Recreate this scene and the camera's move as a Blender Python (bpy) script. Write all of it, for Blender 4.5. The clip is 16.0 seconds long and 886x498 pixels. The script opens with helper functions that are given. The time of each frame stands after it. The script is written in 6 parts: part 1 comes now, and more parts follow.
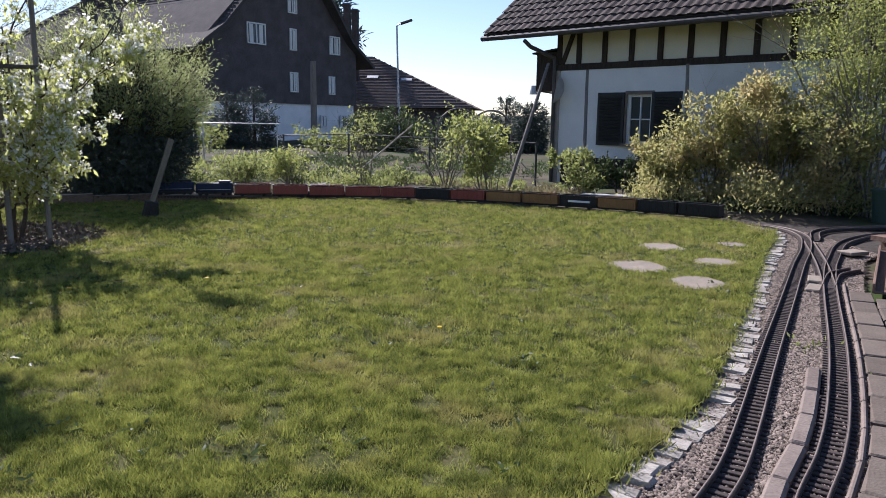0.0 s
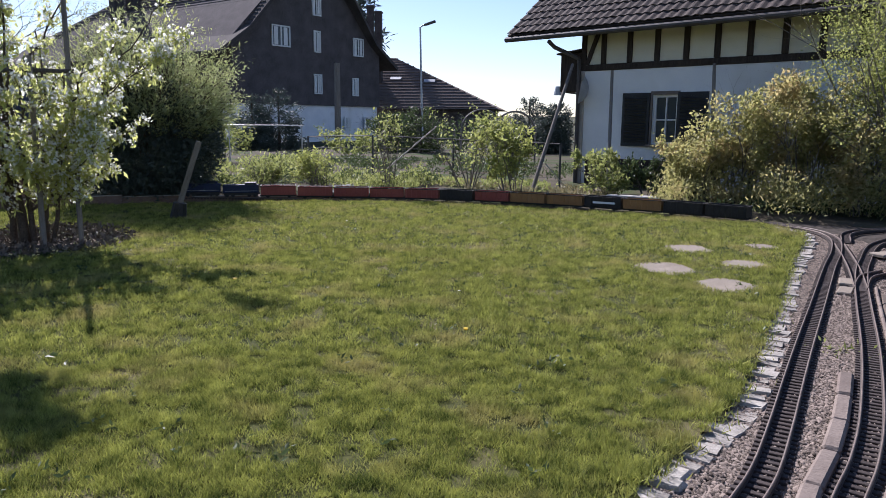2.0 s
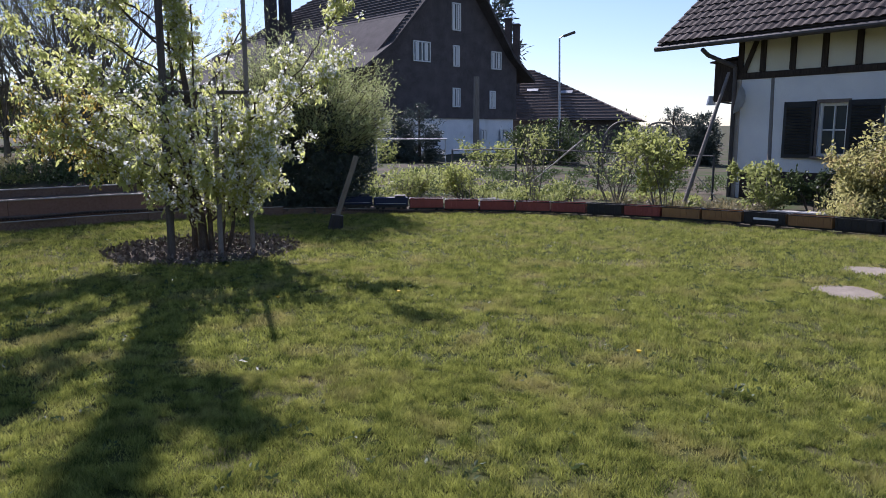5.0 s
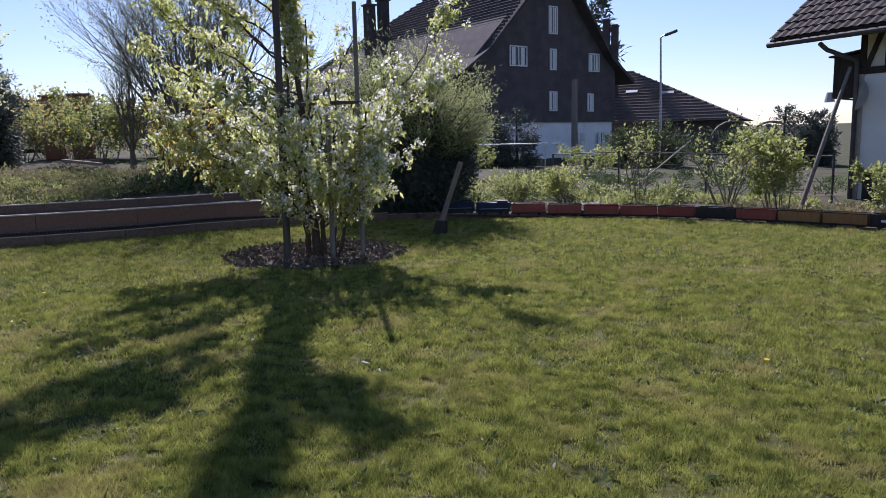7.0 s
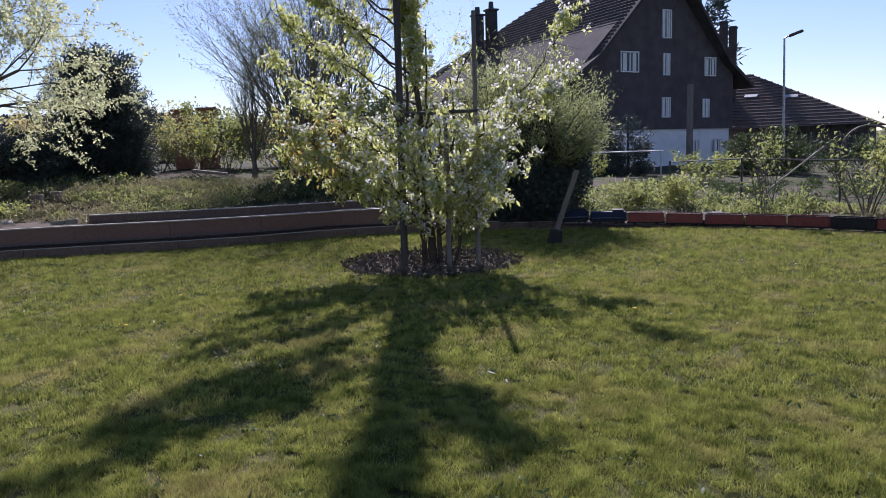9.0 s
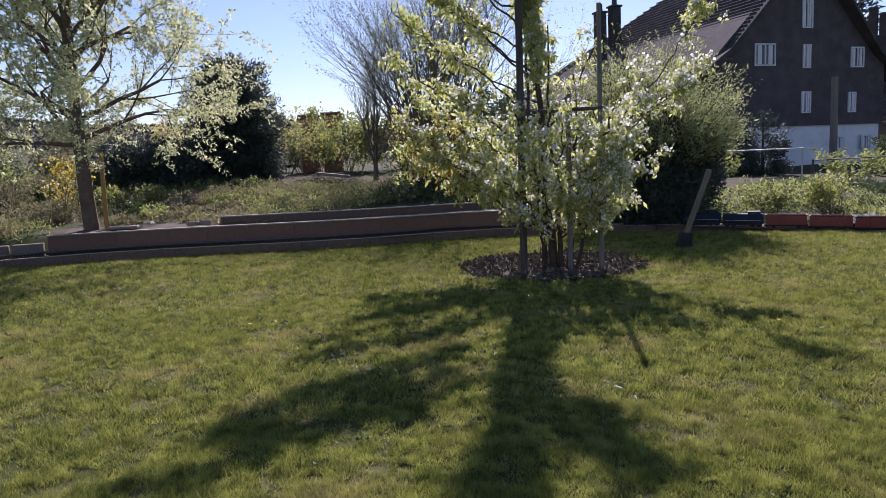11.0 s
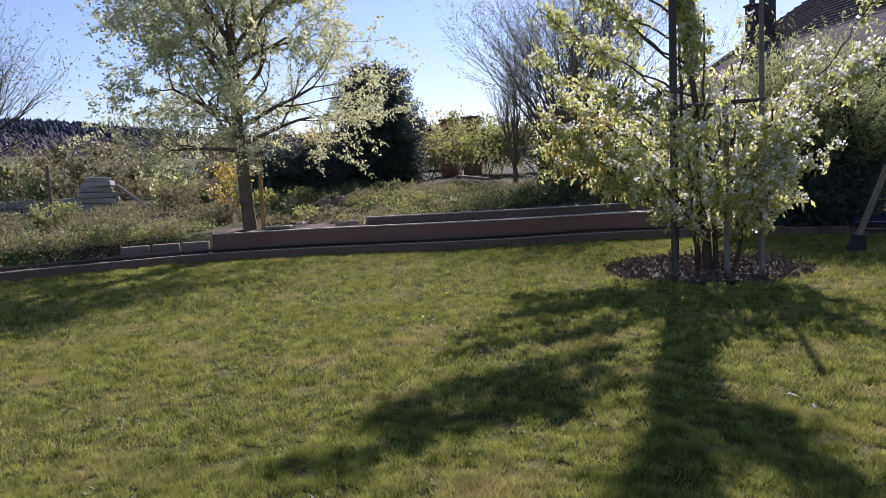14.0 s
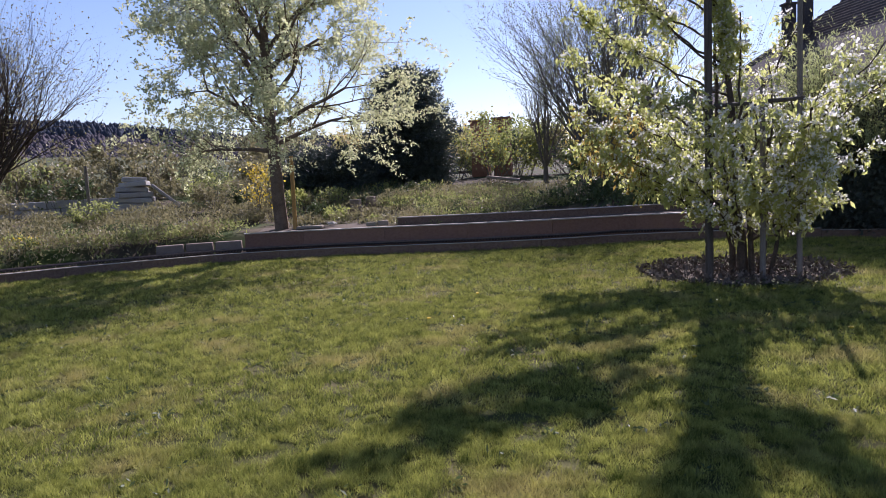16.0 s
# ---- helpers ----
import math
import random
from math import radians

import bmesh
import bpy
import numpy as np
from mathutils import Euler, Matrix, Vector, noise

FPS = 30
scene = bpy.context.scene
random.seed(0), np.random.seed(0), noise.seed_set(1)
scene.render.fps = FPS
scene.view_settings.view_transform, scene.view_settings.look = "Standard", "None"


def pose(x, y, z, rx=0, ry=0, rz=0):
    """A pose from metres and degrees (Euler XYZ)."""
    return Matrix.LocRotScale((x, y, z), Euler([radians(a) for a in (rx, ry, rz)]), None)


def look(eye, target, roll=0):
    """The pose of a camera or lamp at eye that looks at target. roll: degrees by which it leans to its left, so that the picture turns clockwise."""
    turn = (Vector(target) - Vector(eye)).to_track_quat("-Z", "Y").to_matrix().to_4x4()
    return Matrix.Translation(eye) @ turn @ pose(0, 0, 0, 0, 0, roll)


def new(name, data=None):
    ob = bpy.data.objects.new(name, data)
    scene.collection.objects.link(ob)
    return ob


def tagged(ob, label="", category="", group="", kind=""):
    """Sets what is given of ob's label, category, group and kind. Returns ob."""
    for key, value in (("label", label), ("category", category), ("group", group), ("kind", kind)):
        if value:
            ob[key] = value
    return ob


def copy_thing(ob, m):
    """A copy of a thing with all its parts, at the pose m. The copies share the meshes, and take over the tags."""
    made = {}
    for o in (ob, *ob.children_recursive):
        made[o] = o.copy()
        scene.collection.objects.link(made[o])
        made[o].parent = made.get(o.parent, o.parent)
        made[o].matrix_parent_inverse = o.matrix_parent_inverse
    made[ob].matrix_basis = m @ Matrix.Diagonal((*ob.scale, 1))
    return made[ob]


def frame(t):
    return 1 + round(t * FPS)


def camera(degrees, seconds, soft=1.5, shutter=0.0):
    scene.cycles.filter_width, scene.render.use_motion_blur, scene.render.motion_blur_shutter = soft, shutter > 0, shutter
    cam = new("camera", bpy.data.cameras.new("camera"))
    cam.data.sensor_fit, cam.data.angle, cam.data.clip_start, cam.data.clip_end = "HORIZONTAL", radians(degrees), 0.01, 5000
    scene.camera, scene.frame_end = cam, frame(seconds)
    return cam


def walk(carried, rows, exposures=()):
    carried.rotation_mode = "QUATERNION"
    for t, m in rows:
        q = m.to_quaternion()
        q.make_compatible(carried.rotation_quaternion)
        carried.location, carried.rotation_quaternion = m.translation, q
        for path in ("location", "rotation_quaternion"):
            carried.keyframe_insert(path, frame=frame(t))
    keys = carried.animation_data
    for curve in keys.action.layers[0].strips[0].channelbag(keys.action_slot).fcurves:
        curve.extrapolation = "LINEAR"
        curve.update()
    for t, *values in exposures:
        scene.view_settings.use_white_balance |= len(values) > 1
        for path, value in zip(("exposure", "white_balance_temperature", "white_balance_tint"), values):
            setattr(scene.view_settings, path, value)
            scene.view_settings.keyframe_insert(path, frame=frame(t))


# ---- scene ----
cam = camera(63.1, 16.0, soft=0.8)
PATH = [
    (0, (0.506, 0.040, 1.486), (0.429, 2.008, 1.138), 0.64),
    (0.5, (0.502, 0.043, 1.489), (0.418, 2.010, 1.139), 0.59),
    (1, (0.499, 0.044, 1.486), (0.407, 2.011, 1.137), 0.52),
    (1.5, (0.495, 0.033, 1.489), (0.391, 1.999, 1.141), 0.49),
    (2, (0.478, 0.029, 1.493), (0.339, 1.994, 1.147), 0.43),
    (2.5, (0.461, 0.003, 1.504), (0.258, 1.963, 1.163), 0.27),
    (3, (0.421, -0.011, 1.511), (0.155, 1.943, 1.179), 0.22),
    (3.5, (0.367, 0.001, 1.512), (0.045, 1.948, 1.185), 0.31),
    (4, (0.296, 0.021, 1.518), (-0.080, 1.958, 1.196), 0.26),
    (6.5, (0.089, -0.075, 1.547), (-0.591, 1.780, 1.241), -1.08),
    (7, (0.051, -0.093, 1.541), (-0.690, 1.740, 1.242), -1.34),
    (7.5, (0.007, -0.108, 1.547), (-0.795, 1.701, 1.254), -1.56),
    (8, (-0.034, -0.116, 1.556), (-0.899, 1.665, 1.271), -1.73),
    (8.5, (-0.072, -0.138, 1.557), (-1.004, 1.610, 1.284), -1.78),
    (9, (-0.129, -0.102, 1.535), (-1.128, 1.610, 1.268), -1.83),
    (11.5, (-0.312, 0.099, 1.508), (-1.638, 1.576, 1.262), -2.64),
    (12, (-0.349, 0.080, 1.496), (-1.731, 1.505, 1.254), -2.77),
    (12.5, (-0.371, 0.062, 1.476), (-1.808, 1.434, 1.243), -2.89),
    (13, (-0.386, 0.040, 1.460), (-1.861, 1.371, 1.234), -2.93),
    (13.5, (-0.394, 0.041, 1.443), (-1.900, 1.338, 1.222), -3.04),
    (14, (-0.404, 0.045, 1.435), (-1.935, 1.314, 1.218), -3.10),
    (14.5, (-0.410, 0.044, 1.425), (-1.960, 1.290, 1.210), -3.11),
    (15, (-0.413, 0.041, 1.421), (-1.977, 1.269, 1.208), -3.08),
    (15.5, (-0.420, 0.035, 1.414), (-1.995, 1.250, 1.204), -3.01),
    (16, (-0.420, 0.034, 1.420), (-2.001, 1.240, 1.211), -3.02),
]
walk(cam, [(t, look(eye, target, roll)) for t, eye, target, roll in PATH], [(0, 1.0, 5750, 22), (4, 0.96, 5650, 25), (8, 0.77, 5600, 29), (12, 0.86, 5850, 31), (16, 0.95, 5800, 33)])

# ---------------------------------------------------------------- light
SUN_YAW, SUN_ELEV = 31.0, 37.5          # degrees left of +y, degrees above the horizon
sun_dir = Vector((-math.sin(radians(SUN_YAW)) * math.cos(radians(SUN_ELEV)),
                  math.cos(radians(SUN_YAW)) * math.cos(radians(SUN_ELEV)),
                  math.sin(radians(SUN_ELEV))))
world = bpy.data.worlds.new("sky")
scene.world = world
world.use_nodes = True
wn = world.node_tree.nodes
sky = wn.new("ShaderNodeTexSky")
sky.sky_type, sky.sun_disc = "NISHITA", False
sky.sun_elevation, sky.sun_rotation = radians(SUN_ELEV), radians(-SUN_YAW)
sky.air_density, sky.dust_density, sky.ozone_density = 1.0, 0.2, 1.8
wn["Background"].inputs["Strength"].default_value = 0.063
world.node_tree.links.new(sky.outputs["Color"], wn["Background"].inputs["Color"])
sun = new("sun", bpy.data.lights.new("sun", "SUN"))
sun.data.energy, sun.data.angle, sun.data.color = 5.0, radians(0.5), (1.0, 0.93, 0.82)
sun.matrix_world = look(sun_dir * 50, (0, 0, 0))


# ---------------------------------------------------------------- materials
def link(nt, a, b):
    nt.links.new(a, b)


def mat(name, c1, c2, scale=6.0, fine=60.0, rough=0.8, bump=0.3, metal=0.0, spots=None, rand=0.0,
        island=False, translucent=0.0, stretch=(1, 1, 1), spec=0.3, clump=1.0):
    """Two scales of variation between c1 and c2, fine relief, optional third colour in patches."""
    m = bpy.data.materials.new(name)
    m.use_nodes = True
    nt = m.node_tree
    n = nt.nodes
    b = n["Principled BSDF"]
    tc = n.new("ShaderNodeTexCoord")
    mp = n.new("ShaderNodeMapping")
    mp.inputs["Scale"].default_value = stretch
    geo = n.new("ShaderNodeNewGeometry")
    src = geo.outputs["Position"] if stretch == (1, 1, 1) else tc.outputs["Object"]
    link(nt, src, mp.inputs["Vector"])
    n1 = n.new("ShaderNodeTexNoise")
    n1.inputs["Scale"].default_value, n1.inputs["Detail"].default_value = scale, 4
    n2 = n.new("ShaderNodeTexNoise")
    n2.inputs["Scale"].default_value, n2.inputs["Detail"].default_value = fine, 3
    for q in (n1, n2):
        link(nt, mp.outputs["Vector"], q.inputs["Vector"])
    add = n.new("ShaderNodeMath")
    add.operation = "MULTIPLY_ADD"
    link(nt, n1.outputs["Fac"], add.inputs[0])
    add.inputs[1].default_value = clump
    link(nt, n2.outputs["Fac"], add.inputs[2])
    fac = add.outputs[0]
    if rand or island:
        r = geo.outputs["Random Per Island"] if island else n.new("ShaderNodeObjectInfo").outputs["Random"]
        ad2 = n.new("ShaderNodeMath")
        ad2.operation = "MULTIPLY_ADD"
        link(nt, r, ad2.inputs[0])
        ad2.inputs[1].default_value = rand or 0.6
        link(nt, fac, ad2.inputs[2])
        fac = ad2.outputs[0]
        lo, hi = 0.7, 1.3 + (rand or 0.6)
    else:
        lo, hi = 0.7, 1.3
    lo, hi = lo + (clump - 1) / 2, hi + (clump - 1) / 2
    mr = n.new("ShaderNodeMapRange")
    mr.inputs["From Min"].default_value, mr.inputs["From Max"].default_value = lo, hi
    link(nt, fac, mr.inputs["Value"])
    mix = n.new("ShaderNodeMix")
    mix.data_type = "RGBA"
    mix.inputs["A"].default_value, mix.inputs["B"].default_value = (*c1, 1), (*c2, 1)
    link(nt, mr.outputs["Result"], mix.inputs["Factor"])
    col = mix.outputs["Result"]
    if spots:
        c3, sc, lo3, hi3 = spots
        n3 = n.new("ShaderNodeTexNoise")
        n3.inputs["Scale"].default_value, n3.inputs["Detail"].default_value = sc, 3
        link(nt, mp.outputs["Vector"], n3.inputs["Vector"])
        m3 = n.new("ShaderNodeMapRange")
        m3.inputs["From Min"].default_value, m3.inputs["From Max"].default_value = lo3, hi3
        link(nt, n3.outputs["Fac"], m3.inputs["Value"])
        mx = n.new("ShaderNodeMix")
        mx.data_type = "RGBA"
        link(nt, m3.outputs["Result"], mx.inputs["Factor"])
        link(nt, col, mx.inputs["A"])
        mx.inputs["B"].default_value = (*c3, 1)
        col = mx.outputs["Result"]
    link(nt, col, b.inputs["Base Color"])
    b.inputs["Roughness"].default_value, b.inputs["Metallic"].default_value = rough, metal
    b.inputs["Specular IOR Level"].default_value = spec if rough < 0.8 else 0.06
    if bump:
        bp = n.new("ShaderNodeBump")
        bp.inputs["Strength"].default_value, bp.inputs["Distance"].default_value = bump, 0.01
        link(nt, n2.outputs["Fac"], bp.inputs["Height"])
        link(nt, bp.outputs["Normal"], b.inputs["Normal"])
    if translucent:
        tr = n.new("ShaderNodeBsdfTranslucent")
        link(nt, col, tr.inputs["Color"])
        ms = n.new("ShaderNodeMixShader")
        ms.inputs[0].default_value = translucent
        link(nt, b.outputs[0], ms.inputs[1])
        link(nt, tr.outputs[0], ms.inputs[2])
        link(nt, ms.outputs[0], n["Material Output"].inputs["Surface"])
    return m


def leafmat(name, c1, c2, translucent=0.45, spots=None):
    return mat(name, c1, c2, scale=1.3, fine=9, rough=0.55, bump=0, island=True, rand=0.7, translucent=translucent, spots=spots)


M_soil = mat("soil", (0.05, 0.042, 0.03), (0.1, 0.085, 0.06), 1.2, 25, 0.95, 0.6, spots=((0.04, 0.06, 0.018), 0.7, 0.45, 0.6))
M_turf = mat("turf", (0.035, 0.045, 0.012), (0.085, 0.085, 0.03), 1.5, 40, 0.95, 0.7, spots=((0.13, 0.115, 0.055), 0.9, 0.5, 0.68))
M_grass = mat("grass_blades", (0.038, 0.066, 0.01), (0.47, 0.485, 0.115), 7.0, 18, 0.62, 0, spec=0.12, island=True, rand=1.0, clump=2.6, translucent=0.36,
              spots=((0.46, 0.38, 0.16), 1.6, 0.52, 0.85))
M_gravel = mat("gravel", (0.035, 0.03, 0.026), (0.09, 0.08, 0.07), 14, 70, 0.9, 0.8)
M_pebble = mat("pebble", (0.02, 0.016, 0.013), (0.36, 0.295, 0.245), 20, 90, 0.9, 0.2, island=True, rand=1.6)
M_cobble = mat("granite_sett", (0.15, 0.135, 0.115), (0.45, 0.42, 0.37), 9, 90, 0.8, 0.5, rand=0.4)
M_sand = mat("sandstone", (0.13, 0.105, 0.09), (0.24, 0.2, 0.17), 7, 60, 0.85, 0.4, rand=0.4)
M_slab = mat("stone_slab", (0.17, 0.145, 0.115), (0.3, 0.26, 0.21), 5, 50, 0.9, 0.4, rand=0.3, spots=((0.22, 0.2, 0.15), 4, 0.55, 0.7))
M_paver = mat("concrete_paver", (0.085, 0.07, 0.058), (0.175, 0.145, 0.118), 6, 70, 0.9, 0.4, rand=0.6)
M_rail = mat("steel_rail", (0.08, 0.06, 0.05), (0.17, 0.135, 0.115), 12, 70, 0.6, 0.15, metal=0.2)
M_sleeper = mat("dark_sleeper", (0.025, 0.019, 0.017), (0.065, 0.05, 0.044), 20, 90, 0.75, 0.3, rand=0.5)
M_plank = mat("brown_plank", (0.12, 0.078, 0.06), (0.22, 0.155, 0.12), 5, 50, 0.85, 0.4, stretch=(0.4, 6, 6))
M_redplank = mat("red_brown_board", (0.15, 0.085, 0.065), (0.25, 0.155, 0.12), 5, 50, 0.85, 0.35, stretch=(0.4, 6, 6), rand=0.3)
M_greywood = mat("weathered_wood", (0.13, 0.115, 0.1), (0.25, 0.225, 0.195), 5, 60, 0.85, 0.4, stretch=(6, 6, 0.5))
M_stake = mat("dark_weathered_stake", (0.055, 0.048, 0.042), (0.12, 0.105, 0.09), 5, 60, 0.85, 0.4, stretch=(6, 6, 0.5))
M_capwood = mat("pale_worn_and_sunlit_board", (0.3, 0.27, 0.24), (0.45, 0.41, 0.36), 5, 60, 0.7, 0.3)
M_block = mat("concrete_block", (0.17, 0.17, 0.165), (0.28, 0.275, 0.265), 6, 70, 0.9, 0.5, rand=0.3)
M_white = mat("white_render", (0.66, 0.67, 0.68), (0.8, 0.8, 0.79), 1.6, 60, 0.9, 0.25, spots=((0.55, 0.55, 0.53), 0.8, 0.55, 0.75))
M_cream = mat("cream_infill", (0.62, 0.59, 0.47), (0.74, 0.71, 0.58), 1.6, 60, 0.9, 0.25)
M_timber = mat("dark_timber", (0.03, 0.025, 0.022), (0.075, 0.06, 0.05), 5, 50, 0.8, 0.4, stretch=(5, 5, 0.5))
M_shutter = mat("dark_shutter_paint", (0.022, 0.024, 0.026), (0.045, 0.045, 0.045), 3, 60, 0.6, 0.2)
M_tile = mat("weathered_roof_tile", (0.04, 0.034, 0.032), (0.12, 0.098, 0.086), 5, 40, 0.85, 0.5, rand=0.7)
M_tile2 = mat("brown_roof_tile", (0.1, 0.08, 0.07), (0.19, 0.15, 0.128), 2, 20, 0.9, 0.4, rand=0.4)
M_darkroof = mat("old_dark_roof", (0.05, 0.045, 0.045), (0.1, 0.09, 0.085), 1.2, 12, 0.9, 0.5)
# shingle brown, lightened in the colour for the glare over the shaded gable
M_shingle = mat("veil_lightened_shingle", (0.07, 0.062, 0.062), (0.125, 0.11, 0.108), 1.5, 14, 0.9, 0.5)
M_frame = mat("white_window_paint", (0.6, 0.6, 0.58), (0.7, 0.7, 0.68), 4, 60, 0.5, 0.05)
M_zinc = mat("zinc_pipe", (0.05, 0.045, 0.04), (0.09, 0.08, 0.075), 5, 60, 0.6, 0.1)
M_galv = mat("galvanised_steel", (0.35, 0.36, 0.37), (0.5, 0.51, 0.52), 5, 60, 0.5, 0.1, metal=0.5)
M_bark = mat("bark", (0.045, 0.036, 0.028), (0.11, 0.088, 0.068), 9, 60, 0.95, 0.8)
M_greybark = mat("grey_bark", (0.1, 0.09, 0.075), (0.22, 0.2, 0.17), 9, 60, 0.95, 0.7)
M_fruitbark = mat("brown_bark", (0.1, 0.075, 0.055), (0.2, 0.155, 0.115), 9, 60, 0.95, 0.7)
M_mulch = mat("bark_mulch", (0.05, 0.04, 0.032), (0.24, 0.2, 0.16), 30, 90, 0.95, 0.6, island=True, rand=1.0)
M_redwagon = mat("red_wagon_paint", (0.2, 0.045, 0.035), (0.31, 0.085, 0.065), 5, 60, 0.6, 0.15, rand=0.3)
M_ochre = mat("ochre_wagon_paint", (0.23, 0.12, 0.045), (0.33, 0.18, 0.07), 5, 60, 0.6, 0.15, rand=0.3)
M_blue = mat("dark_blue_paint", (0.014, 0.02, 0.045), (0.026, 0.034, 0.07), 5, 60, 0.75, 0.05)
M_black = mat("black_frame_paint", (0.016, 0.015, 0.015), (0.035, 0.033, 0.032), 8, 60, 0.6, 0.1)
M_plainwhite = mat("white_marking", (0.68, 0.68, 0.68), (0.78, 0.78, 0.78), 5, 40, 0.6, 0.05)
M_yellow = mat("yellow_paint", (0.42, 0.22, 0.03), (0.52, 0.3, 0.05), 5, 40, 0.5, 0.05)
M_green = mat("dark_green_plastic", (0.02, 0.045, 0.035), (0.035, 0.065, 0.05), 4, 60, 0.5, 0.05)
M_wire = mat("dark_wire", (0.05, 0.05, 0.05), (0.1, 0.1, 0.1), 6, 50, 0.6, 0.1, metal=0.3)
M_tan = mat("tan_wood", (0.3, 0.18, 0.06), (0.42, 0.27, 0.1), 5, 60, 0.8, 0.3, stretch=(6, 6, 0.5))
# blue-grey distance haze is mixed into both wood colours
M_forest = mat("hazed_far_forest", (0.042, 0.052, 0.068), (0.058, 0.07, 0.09), 0.05, 0.6, 0.95, 0)
M_barewood = mat("hazed_bare_wood", (0.068, 0.062, 0.072), (0.095, 0.085, 0.096), 0.05, 0.6, 0.95, 0)
M_palestone = mat("pale_flat_stone", (0.26, 0.25, 0.23), (0.44, 0.43, 0.4), 6, 60, 0.9, 0.5, rand=0.4)
M_field = mat("far_field", (0.05, 0.06, 0.03), (0.095, 0.1, 0.05), 0.02, 0.3, 0.95, 0)
M_brick = mat("brick_pillar", (0.22, 0.11, 0.08), (0.32, 0.17, 0.12), 4, 30, 0.9, 0.4)
M_asphalt = mat("asphalt", (0.045, 0.045, 0.045), (0.075, 0.073, 0.07), 3, 80, 0.9, 0.4)
M_gdirt = mat("grey_dirt", (0.08, 0.066, 0.052), (0.14, 0.12, 0.098), 2, 40, 0.95, 0.5)

L_pear = leafmat("pear_leaf", (0.33, 0.38, 0.1), (0.6, 0.6, 0.24), 0.62)
L_petal = leafmat("white_blossom", (0.68, 0.68, 0.62), (0.84, 0.84, 0.8), 0.5)
L_bronze = leafmat("young_bronze_leaf", (0.33, 0.24, 0.05), (0.45, 0.34, 0.09), 0.55)
L_fresh = leafmat("fresh_leaf", (0.17, 0.21, 0.055), (0.37, 0.39, 0.14), 0.55)
L_bright = leafmat("bright_spring_leaf", (0.22, 0.26, 0.06), (0.4, 0.42, 0.14), 0.55)
# dark needles, their colour lifted towards slate for veiling glare
L_dark = leafmat("veil_lifted_needle", (0.04, 0.055, 0.048), (0.09, 0.115, 0.095), 0.2)
# fresh spray green, made paler still for the sun behind it
L_juniper = leafmat("backlit_juniper_spray", (0.24, 0.29, 0.11), (0.45, 0.47, 0.22), 0.5)
L_bush = leafmat("bush_leaf", (0.2, 0.22, 0.07), (0.52, 0.48, 0.2), 0.6, spots=((0.46, 0.36, 0.18), 1.6, 0.5, 0.72))
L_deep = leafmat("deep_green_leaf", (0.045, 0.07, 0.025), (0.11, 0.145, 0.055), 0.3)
L_willow = leafmat("willow_bud", (0.17, 0.2, 0.09), (0.34, 0.36, 0.18), 0.4)
L_forsythia = leafmat("yellow_flower", (0.6, 0.45, 0.03), (0.75, 0.6, 0.06), 0.45)
L_apple = leafmat("pale_spring_leaf", (0.37, 0.4, 0.19), (0.63, 0.65, 0.39), 0.6)
L_scrub = leafmat("brownish_scrub", (0.13, 0.13, 0.06), (0.31, 0.28, 0.145), 0.4)
L_dry = leafmat("dry_herb", (0.2, 0.18, 0.09), (0.33, 0.29, 0.16), 0.3)

glass = bpy.data.materials.new("window_glass")
glass.use_nodes = True
_b = glass.node_tree.nodes["Principled BSDF"]
_b.inputs["Base Color"].default_value = (0.05, 0.06, 0.07, 1)
_b.inputs["Roughness"].default_value = 0.06


# ---------------------------------------------------------------- building blocks
def obj(name, bm, material, parent=None, label="", smooth=False):
    me = bpy.data.meshes.new(name)
    bm.to_mesh(me)
    bm.free()
    me.materials.append(material)
    if smooth:
        me.polygons.foreach_set("use_smooth", [True] * len(me.polygons))
    ob = new(name, me)
    ob.parent = parent
    if label:
        ob["label"] = label
    return ob


def part(name, bm, material, parent, label="", smooth=False):
    return obj(name, bm, material, parent, label, smooth)


def empty(name, m, label, category, group="", kind=""):
    e = new(name)
    e.empty_display_size = 0.1
    e.matrix_basis = m
    return tagged(e, label, category, group, kind)


def box(size, at=(0, 0, 0), rot=None, bevel=0.0, bm=None):
    """A box by its size and centre, its edges broken."""
    own = bmesh.new()
    bmesh.ops.create_cube(own, size=1, matrix=Matrix.Diagonal((*size, 1)))
    if bevel:
        bmesh.ops.bevel(own, geom=own.edges[:], offset=bevel, segments=1, affect="EDGES")
    m = Matrix.Translation(at)
    if rot is not None:
        m = m @ Euler([radians(a) for a in rot]).to_matrix().to_4x4()
    bmesh.ops.transform(own, matrix=m, verts=own.verts)
    if bm is None:
        return own
    tmp = bpy.data.meshes.new("tmp")
    own.to_mesh(tmp)
    own.free()
    bm.from_mesh(tmp)
    bpy.data.meshes.remove(tmp)
    return bm


def boxes(*items):
    bm = bmesh.new()
    for it in items:
        box(*it, bm=bm)
    return bm


def rod(p, q, r0, r1=None, sides=8, bm=None):
    """A round bar from p to q."""
    bm = bm or bmesh.new()
    p, q = Vector(p), Vector(q)
    r1 = r0 if r1 is None else r1
    m = Matrix.Translation((p + q) / 2) @ (q - p).to_track_quat("Z", "Y").to_matrix().to_4x4()
    bmesh.ops.create_cone(bm, cap_ends=True, segments=sides, radius1=r0, radius2=r1, depth=(q - p).length, matrix=m)
    return bm


